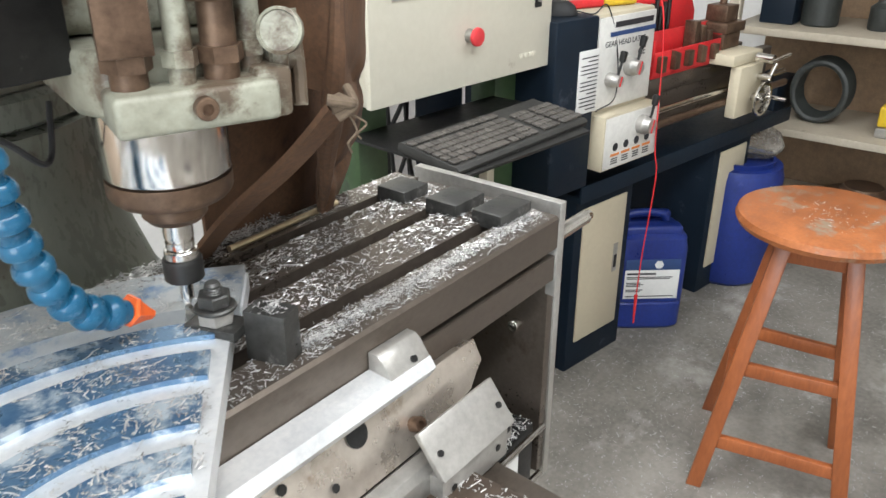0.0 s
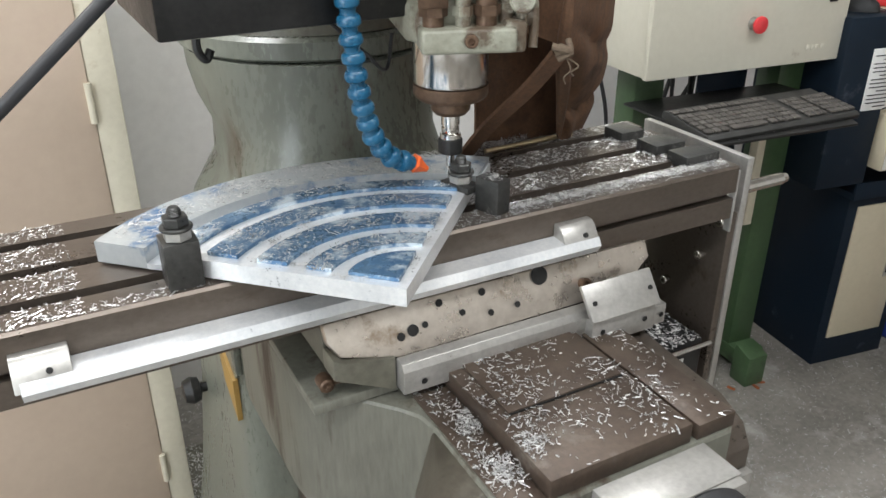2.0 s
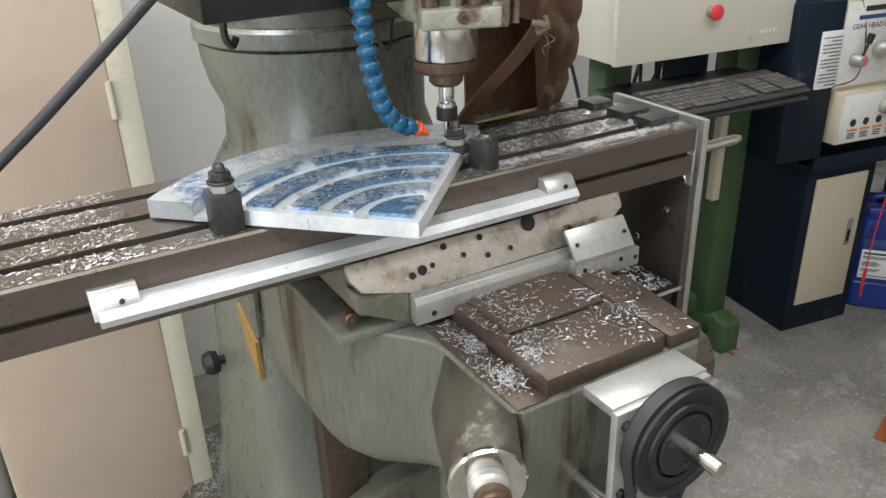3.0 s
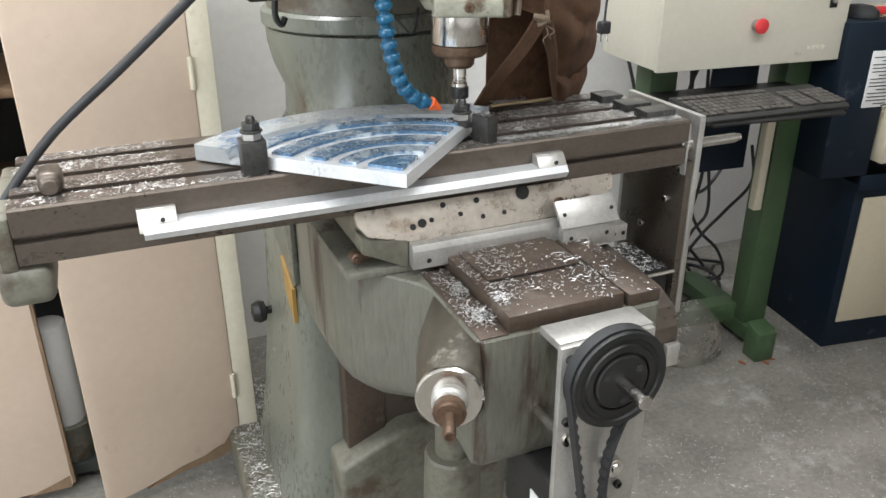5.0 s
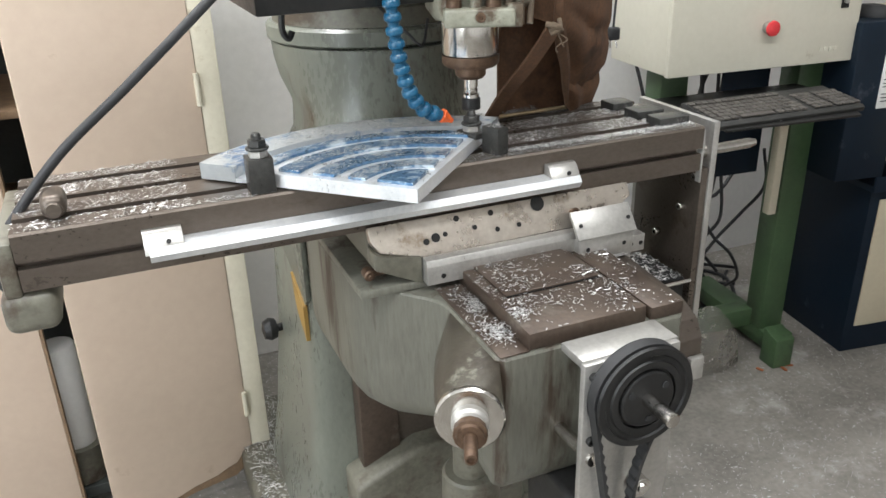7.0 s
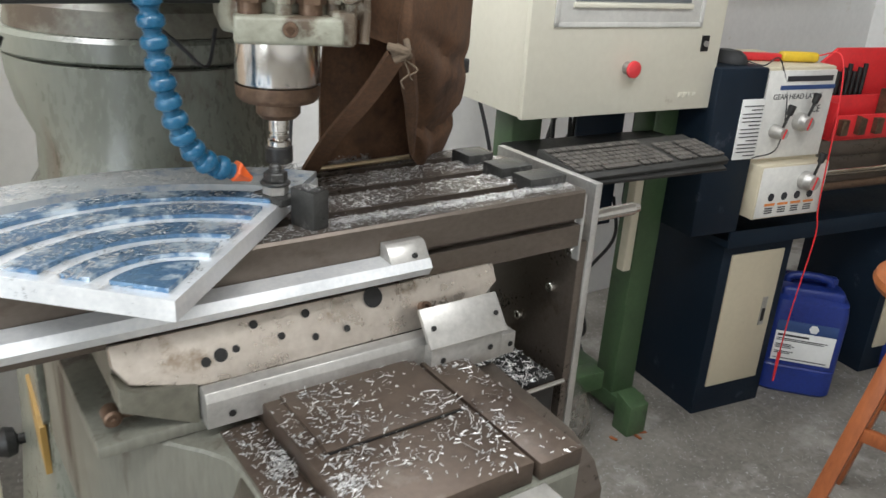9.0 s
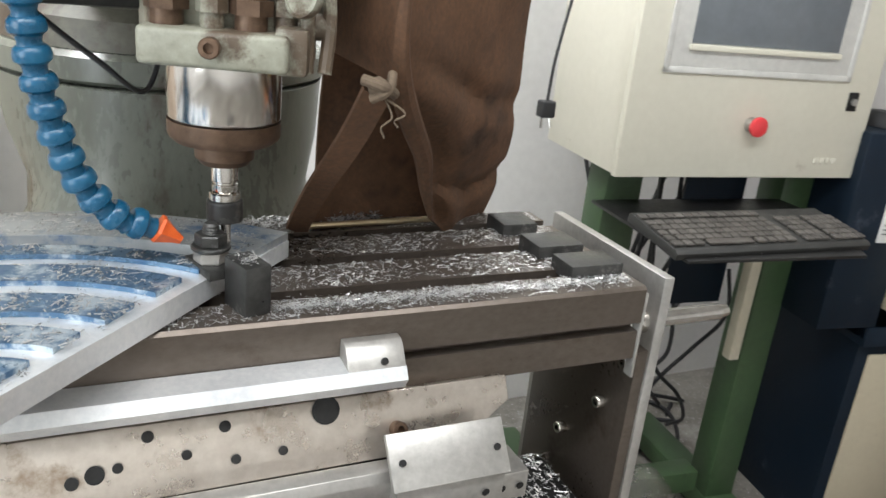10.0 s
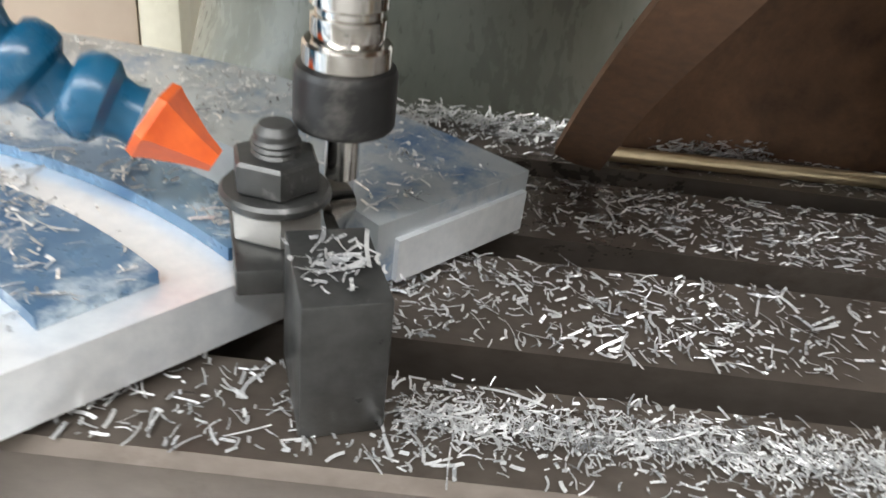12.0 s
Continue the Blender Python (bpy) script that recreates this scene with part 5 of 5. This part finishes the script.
mouse = thing("computer_mouse", LM @ UP @ Matrix.Translation((-0.03, 0.12, 1.086)) @ Matrix.Rotation(radians(-60), 4, "Z"), "black computer mouse on the lathe headstock", "mouse")
part("shell", moved(lathe([(0.06, 0.0), (0.06, 0.008), (0.054, 0.022), (0.036, 0.034), (0.0, 0.038)], n=32), Matrix.Diagonal((0.95, 0.55, 1, 1))), M_RUBBER, mouse, local=True)
part("lead", tube([(0.055, 0, 0.01), (0.1, 0.01, 0.004), (0.13, 0.05, 0.02), (0.16, 0.1, -0.1), (0.17, 0.05, -0.22), (0.13, -0.05, -0.24)], 0.002, 6), M_CABLE, mouse, local=True)
meter = thing("test_meter_tool", LM @ UP @ Matrix.Translation((0.08, 0.15, 1.086)), "red and yellow handled tool with red test lead", "hand tool")
part("red_handle", moved(box(-0.03, 0.1, -0.015, 0.015, 0.0, 0.022, 0.008, 3), Matrix.Rotation(radians(-14), 4, "Z")), M_RED, meter, local=True)
part("yellow_handle", moved(box(0.1, 0.22, -0.018, 0.018, 0.0, 0.028, 0.01, 3), Matrix.Rotation(radians(-14), 4, "Z")), M_YELLOW, meter, local=True)
part("red_lead", tube([(0.21, -0.06, 0.02), (0.22, -0.13, 0.03), (0.22, -0.16, -0.1), (0.225, -0.17, -0.4), (0.225, -0.185, -0.5), (0.2, -0.185, -0.75), (0.2, -0.18, -0.92)], 0.0022, 6), M_RED, meter, local=True)
part("probe", rod((0.2, -0.18, -0.9), (0.195, -0.185, -1.0), 0.006, 0.003), M_RED, meter, local=True)

# ---------------------------------------------------------------- cans
can = thing("jerry_can", Matrix.Translation((2.2425, 0.557, 0.0)) @ Matrix.Rotation(radians(-49.5), 4, "Z") @ Matrix.Scale(0.94, 4), "blue plastic oil can with white label", "jerry can")
part("body", loft([(0.0, -0.115, 0.115, -0.105, 0.105, 6), (0.012, -0.125, 0.125, -0.115, 0.115, 6), (0.1, -0.125, 0.125, -0.115, 0.115, 7), (0.106, -0.121, 0.121, -0.111, 0.111, 7), (0.112, -0.125, 0.125, -0.115, 0.115, 7), (0.3, -0.125, 0.125, -0.115, 0.115, 7), (0.345, -0.12, 0.12, -0.11, 0.11, 6), (0.36, -0.1, 0.1, -0.09, 0.09, 5)], 56), M_BLUECAN, can, local=True)
part("handle", join(tube([(-0.07, 0.02, 0.35), (-0.065, 0.02, 0.385), (0.0, 0.02, 0.395), (0.06, 0.02, 0.385), (0.07, 0.02, 0.35)], 0.014, 12), box(-0.1, 0.1, -0.09, -0.03, 0.34, 0.385, 0.012, 3), box(-0.1, 0.1, 0.05, 0.085, 0.34, 0.385, 0.012, 3)), M_BLUECAN, can, local=True)
lab = part("label", box(-0.095, 0.095, -0.1168, -0.1148, 0.125, 0.235, 0.0003), M_PAPER, can, "white printed oil label", local=True)
part("label_band", box(-0.095, 0.095, -0.1168, -0.1148, 0.236, 0.275, 0.0003), M_INKBLUE, lab, local=True)
part("badge", lathe([(0.0, 0), (0.016, 0), (0.016, 0.001), (0.0, 0.001)], (0.02, -0.117, 0.256), (0, -1, 0), 6), M_PAPER, lab, local=True)
for k, (z, w) in enumerate(((0.218, 0.1), (0.207, 0.16), (0.201, 0.15), (0.185, 0.05), (0.179, 0.06), (0.173, 0.05), (0.158, 0.06), (0.152, 0.05), (0.133, 0.17))):
    part("text_bar", box(-0.088, -0.088 + w, -0.1178, -0.1169, z, z + (0.007 if k == 0 else 0.003), 0), M_INK, lab, local=True)
blue_drum = thing("blue_drum", Matrix.Translation((2.76, 0.45, 0.0)), "dark blue plastic drum beside the shelves", "drum")
part("body", lathe([(0.0, 0), (0.14, 0), (0.155, 0.015), (0.16, 0.05), (0.16, 0.4), (0.15, 0.44), (0.0, 0.445)], n=40), M_BLUECAN, blue_drum, local=True)
part("rim", lathe([(0.12, 0.44), (0.125, 0.46), (0.115, 0.46), (0.11, 0.44)], n=40), M_BLUECAN, blue_drum, local=True)
solo("clear_plastic_bag", moved(lathe([(0.0, 0.0), (0.07, 0.01), (0.1, 0.04), (0.08, 0.09), (0.03, 0.12), (0.0, 0.13)], n=9), Matrix.Translation((2.83, 0.42, 0.447))), M_CLEAR, (2.83, 0.42, 0.447), "crumpled clear plastic bag on the drum", "plastic bag")

# ---------------------------------------------------------------- stool
stool = thing("wooden_stool", (1.73, -0.05, 0.0), "orange varnished round wooden stool spattered with chips", "stool")
SX, SY, SH = 1.727, -0.066, 0.7
part("seat", lathe([(0.0, SH - 0.036), (0.17, SH - 0.036), (0.188, SH - 0.03), (0.194, SH - 0.018), (0.19, SH - 0.005), (0.18, SH), (0.0, SH - 0.004)], (SX, SY, 0), n=56), M_SEAT, stool, "worn paint-spattered round seat")
feet = [(1.543, 0.071), (1.607, -0.249), (1.866, 0.1555), (1.904, -0.172)]
legs = []
for fx, fy in feet:
    top = Vector((SX + 0.42 * (fx - SX), SY + 0.42 * (fy - SY), SH - 0.037))
    legs.append((Vector((fx, fy, 0.0)), top))
    ax = (top - Vector((fx, fy, 0))).normalized()
    leg = box(-0.018, 0.018, -0.016, 0.016, 0.0, 1.0, 0.003)
    for v in leg.verts:
        lo, hi = Vector((fx, fy, 0)), top
        c = lo.lerp(hi, v.co.z)
        ang = math.atan2(0.071 + 0.249, 1.543 - 1.607)
        v.co = Vector((c.x + v.co.x * math.cos(ang) - v.co.y * math.sin(ang), c.y + v.co.x * math.sin(ang) + v.co.y * math.cos(ang), c.z))
    part("leg", leg, M_WOOD, stool)


def bar_between(i, j, z, h=0.034, w=0.018, name="stretcher"):
    a = legs[i][0].lerp(legs[i][1], z / (SH - 0.037))
    b = legs[j][0].lerp(legs[j][1], z / (SH - 0.037))
    m = Matrix.Translation(a) @ Matrix.Rotation(math.atan2(b.y - a.y, b.x - a.x), 4, "Z")
    part(name, moved(box(0.006, (b - a).length - 0.006, -w / 2, w / 2, -h / 2, h / 2, 0.003), m), M_WOOD, stool)


for (i, j), zs in (((0, 1), (0.13, 0.33)), ((2, 3), (0.3,)), ((0, 2), (0.22,)), ((1, 3), (0.22,))):
    for z in zs:
        bar_between(i, j, z)
    bar_between(i, j, SH - 0.07, 0.06, 0.02, "apron_rail")

# ---------------------------------------------------------------- storage rack
shelf = thing("storage_rack", (3.4, 0.0, 0.0), "beige painted shelving rack full of dark workshop clutter", "shelving")
for y in (0.66, -1.6):
    part("upright", box(3.16, 3.2, y, y + 0.045, 0.0, 2.0, 0.003), M_SHELF, shelf)
for z in (0.1, 0.46, 0.84, 1.25):
    part("shelf_board", box(3.2, 3.68, -1.6, 0.7, z - 0.03, z, 0.003), M_SHELF, shelf)
part("back_panel", box(3.69, 3.7, -1.6, 0.7, 0.0, 2.0, 0.002), M_CHIPBOARD, shelf)
SHELVED = (
    ("dark_jar", 3.4, 0.42, 0.84, 0.07, 0.16, M_DARK, "dark green glass bottle on a shelf", "bottle"),
    ("dark_jar", 3.42, 0.2, 0.84, 0.05, 0.12, M_DARK, "dark green glass bottle on a shelf", "bottle"),
    ("paint_tin", 3.38, 0.05, 0.84, 0.06, 0.11, M_NAVY, "dark blue paint tin on a shelf", "tin"),
    ("wheel_hub", 3.36, 0.12, 0.1, 0.15, 0.14, M_RUST, "rusty cast wheel hub on the lowest shelf", "machine part"),
    ("dark_jar", 3.38, -0.12, 0.84, 0.06, 0.2, M_DARK, "dark green glass bottle on a shelf", "bottle"),
)
for name, x, y, z, r, h, m, label, cat in SHELVED:
    solo(name, lathe([(0.0, 0.0), (r * 0.92, 0.0), (r, 0.008), (r, h * 0.7), (r * 0.6, h * 0.85), (r * 0.5, h), (0.0, h)], (x, y, z), n=24), m, (x, y, z), label, cat)
hosecoil = thing("green_hose_coil", (3.4, 0.36, 0.46), "coil of dark green hose standing on a shelf", "hose")
for k in range(6):
    part("coil_turn", tube([(3.36 + 0.02 * k, 0.36 + 0.1 * math.cos(a / 12 * 2 * math.pi), 0.59 + 0.115 * math.sin(a / 12 * 2 * math.pi)) for a in range(13)], 0.015, 8, 4), M_DARK, hosecoil)
box_tool = thing("yellow_battery_tool", (3.35, 0.06, 0.46), "yellow and grey power tool on a shelf", "power tool")
part("body", box(3.3, 3.38, -0.06, 0.12, 0.5, 0.58, 0.01, 3), M_YELLOW, box_tool)
part("base", box(3.29, 3.4, -0.1, 0.12, 0.461, 0.499, 0.005), M_ALUDULL, box_tool)
for y, w, h in ((-0.3, 0.2, 0.2), (-0.6, 0.25, 0.15), (-0.95, 0.3, 0.22)):
    for z in (0.461, 0.841):
        solo("storage_box", box(3.28, 3.6, y - w / 2, y + w / 2, z, z + h, 0.006), M_DARK, (3.4, y, z), "dark plastic storage box on a shelf", "box")
for y, z in ((0.55, 0.841), (0.56, 0.461)):
    solo("storage_box", box(3.32, 3.6, y - 0.05, y + 0.08, z, z + 0.14, 0.006), M_NAVY, (3.4, y, z), "dark blue plastic storage box on a shelf", "box")

board = thing("whiteboard", (2.9, WALL_Y, 1.5), "white board with grey aluminium frame on the wall", "whiteboard")
part("panel", box(2.3, 3.3, WALL_Y - 0.014, WALL_Y - 0.004, 1.2, 1.9, 0.001), M_PANEL, board)
part("frame", join(box(2.28, 3.32, WALL_Y - 0.02, WALL_Y - 0.002, 1.175, 1.199, 0.003), box(2.28, 2.3, WALL_Y - 0.02, WALL_Y - 0.002, 1.2, 1.9, 0.003), box(3.3, 3.32, WALL_Y - 0.02, WALL_Y - 0.002, 1.2, 1.9, 0.003)), M_ALUDULL, board)

# ---------------------------------------------------------------- swarf
def swarf(name, count, place, size, seed, label, at, lift=0.0015, mover=False):
    """Small curled aluminium chips; place(rng) gives where each lies."""
    rng = np.random.default_rng(seed)
    verts, faces = [], []
    for _ in range(count):
        spot = place(rng)
        if spot is None:
            continue
        x, y, z = spot
        length = size * rng.lognormal(0, 0.55)
        width = size * 0.21 * rng.uniform(0.5, 1.5)
        a, tilt, curl = rng.uniform(0, 2 * math.pi), rng.uniform(-0.3, 0.3), rng.normal(0, 0.35)
        base = len(verts)
        segs = 4
        for k in range(segs + 1):
            f = k / segs - 0.5
            ang = a + curl * f * 2
            cx, cy = length * f * math.cos(a + curl * f), length * f * math.sin(a + curl * f)
            cz = z + lift * 0.5 + abs(tilt) * length * (f + 0.5) * 0.6
            nx, ny = -math.sin(ang) * width / 2, math.cos(ang) * width / 2
            verts += [(x + cx + nx - at[0], y + cy + ny - at[1], cz + width * 0.35 - at[2]), (x + cx - nx - at[0], y + cy - ny - at[1], cz - at[2])]
        for k in range(segs):
            b = base + 2 * k
            faces.append((b, b + 1, b + 3, b + 2))
    me = bpy.data.meshes.new(name)
    me.from_pydata(verts, [], faces)
    me.materials.append(M_CHIP)
    ob = new(name, me)
    ob.location = at
    tagged(ob, label, "metal chips", "", "stuff")
    if mover:
        CARRIES(ob)
    return ob


def on_table(rng):
    x = rng.uniform(0.15, 0.6) if rng.random() < 0.55 else rng.uniform(TX0, 0.0)
    y = rng.uniform(0.004, 0.226)
    if x < 0.15 and y > 0.02 and (x > -0.2) :
        return None
    for s in slots:
        if abs(y - s) < 0.009:
            return (x, y, TZ - 0.024) if rng.random() < 0.3 else None
    if noise.noise((x * 14, y * 22, 0.7)) < rng.uniform(-0.7, 0.15):
        return None
    return x, y, TZ


def behind_cutter(rng):
    """The drift of fine chips between the workpiece and the table's rear edge."""
    x, y = rng.uniform(0.1, 0.42), 0.222 + rng.normal(0, 0.006)
    return x, min(y, 0.228), TZ + abs(rng.normal(0, 0.003))


def on_work(rng):
    a = rng.uniform(AS + 0.01, A1 - 0.03)
    r = math.sqrt(rng.uniform(0.03 ** 2, 0.34 ** 2))
    px, py = TIP.x + r * math.cos(a), TIP.y + r * math.sin(a)
    rc = math.hypot(px - RC.x, py - RC.y)
    if 0.243 < rc < 0.267 or math.hypot(px - AX, py - AY) < 0.012:
        return None
    if a < A0 + 0.03 and rc < 0.267 or r > 0.343 - 0.022 * (a - AS) / (A1 - AS):
        return None
    inrib = rc > 0.26 or any(r0 < rc < r1 for r0, r1 in RINGS)
    if noise.noise((a * 9, r * 30, 1.7)) < (rng.uniform(-0.5, 0.3) if inrib else rng.uniform(0.0, 0.6)):
        return None
    return px, py, W1 if inrib else W1 - 0.004


def in_front_slot(rng):
    return rng.uniform(0.26, 0.6), 0.022 + rng.normal(0, 0.005), TZ + abs(rng.normal(0, 0.0015))


def on_knee(rng):
    x, y = rng.uniform(0.108, 0.38), rng.uniform(-0.25, -0.045)
    if rng.random() < 0.22:
        cx, cy = ((0.132, -0.2), (0.165, -0.19), (0.135, -0.12))[rng.integers(3)]
        x, y = cx + rng.normal(0, 0.009), cy + rng.normal(0, 0.014)
        if x < 0.147:
            return max(x, 0.109), y, 0.963 + abs(rng.normal(0, 0.003))
    if noise.noise((x * 18, y * 14, 3.1)) < rng.uniform(-0.4, 0.3) + 1.5 * max(0, -y - 0.15):
        return None
    z = 0.9885 if 0.166 < x < 0.312 and y > -0.15 else 0.9845 if 0.149 < x < 0.322 else 0.963 if x < 0.147 else 0.9795 if x > 0.33 else None
    return None if z is None else (x, y, z)


def on_floor(rng):
    x, y = rng.uniform(-0.3, 3.1), rng.uniform(-0.9, 1.36)
    if 0.0 < x < 0.5 and 0.35 < y < 0.95:
        return None
    if noise.noise((x * 3, y * 3, 5.0)) < -0.25:
        return None
    return x, y, 0.0


swarf("table_swarf", 21000, on_table, 0.0033, 1, "bright aluminium chips scattered over the table", (0.2, 0.1, TZ), mover=True)
swarf("slot_swarf", 5200, in_front_slot, 0.0021, 2, "dense line of fine chips along the table's front edge", (0.4, 0.02, TZ), mover=True)
swarf("rear_swarf", 1800, behind_cutter, 0.0045, 11, "drift of chips along the table's rear edge", (0.3, 0.22, TZ), mover=True)
swarf("work_swarf", 10500, on_work, 0.0034, 3, "aluminium chips lying on the workpiece", (0.05, 0.0, W1), mover=True)
swarf("clamp_swarf", 70, lambda g: (0.242 + g.normal(0, 0.006), 0.03 + g.normal(0, 0.006), TZ + 0.0408), 0.004, 12, "a few chips on the clamp block", (0.246, 0.045, TZ + 0.04), lift=0.0008, mover=True)
KNEE_CHIPS = swarf("knee_swarf", 3000, on_knee, 0.0044, 4, "aluminium chips on the oily knee covers", (0.24, -0.15, 0.97))
swarf("floor_swarf", 26000, on_floor, 0.0048, 5, "fine bright metal chips trodden over the floor", (1.0, 0.2, 0.0), lift=0.0008)
swarf("motor_swarf", 700, lambda g: (g.uniform(0.49, 0.615), g.uniform(0.02, 0.14), 0.846), 0.006, 6, "aluminium chips on the motor", (0.55, 0.08, 0.846), mover=True)
BASE_CHIPS = swarf("base_swarf", 2600, lambda g: (g.uniform(-0.12, 0.0), g.uniform(0.22, 0.97), 0.186), 0.0065, 7, "drift of chips on the machine base", (0.0, 0.6, 0.12))
swarf("tray_swarf", 260, lambda g: (1.06 + g.uniform(0, 0.36), 0.41 + g.uniform(0.0, 0.2), 0.8835), 0.005, 8, "fine chips on the keyboard tray", (1.35, 0.6, 0.8745), lift=0.001)
swarf("stool_swarf", 160, lambda g: (SX + g.normal(0, 0.06), SY + g.normal(0, 0.06), SH - 0.003), 0.006, 9, "bright chips sprinkled on the stool seat", (SX, SY, SH), lift=0.001)


# ---------------------------------------------------------------- one machine, one table
def absorb(machine, t, name):
    """Makes an assembly a part of the machine that it is bolted to: its first mesh carries the others."""
    offset = t.location - machine.matrix_basis.translation
    every = list(t.children_recursive)
    main = FIRST[t.name]
    main.name = name
    for ob in every:
        if ob is not main:
            ob.parent = main
    main.parent = machine
    main.matrix_basis = Matrix.Translation(offset)
    bpy.data.objects.remove(t)
    return main


column.name = "milling_machine"
tagged(column, "grey-green knee milling machine with oil-stained paint", "milling machine")
carriage = absorb(column, saddle, "saddle")
head.location = (AX, AY, 1.3)
turned_head = absorb(column, head, "head")
turned_head.matrix_basis = Matrix.Translation(turned_head.matrix_basis.translation + Vector((0, 0, 0.0145))) @ Matrix.Rotation(radians(-20), 4, "Z")
for assembly, title in ((knee, "knee"), (drive, "cross_feed_drive"), (dbox, "black_cover"), (hose, "coolant_hose")):
    absorb(column, assembly, title)
tool = absorb(column, spindle, "spindle")
tool.matrix_basis = Matrix.Translation((0, 0, 0.02)) @ tool.matrix_basis
for assembly, title in ((rail, "scale_rail"), (plate, "end_plate"), (feed, "table_feed_motor")):
    TABLE_THINGS.remove(assembly)
    absorb(table, assembly, title)


# the machine and all that stands on it comes down to its true height
for ob in [column, apron, KNEE_CHIPS, BASE_CHIPS, RISING_HOSE] + TABLE_THINGS:
    ob.location.z -= DROP


# ---------------------------------------------------------------- what moves
def motions():
    """The table and all that rides on it feed slowly past the spinning cutter; the saddle follows in y."""
    times = (0.0, 4.0, 8.0, 12.0)
    for ob in TABLE_THINGS:
        rest = ob.matrix_basis.copy()
        walk(ob, [(t, Matrix.Translation((FEED[0] * (t - 6.0), FEED[1] * (t - 6.0), 0)) @ rest) for t in times])
    rest = carriage.matrix_basis.copy()
    walk(carriage, [(t, Matrix.Translation((0, FEED[1] * (t - 6.0), 0)) @ rest) for t in times])
    rest = tool.matrix_basis.copy()
    walk(tool, [(0.1 * k, rest @ Matrix.Rotation(radians(70 * k), 4, "Z")) for k in range(121)])


motions()
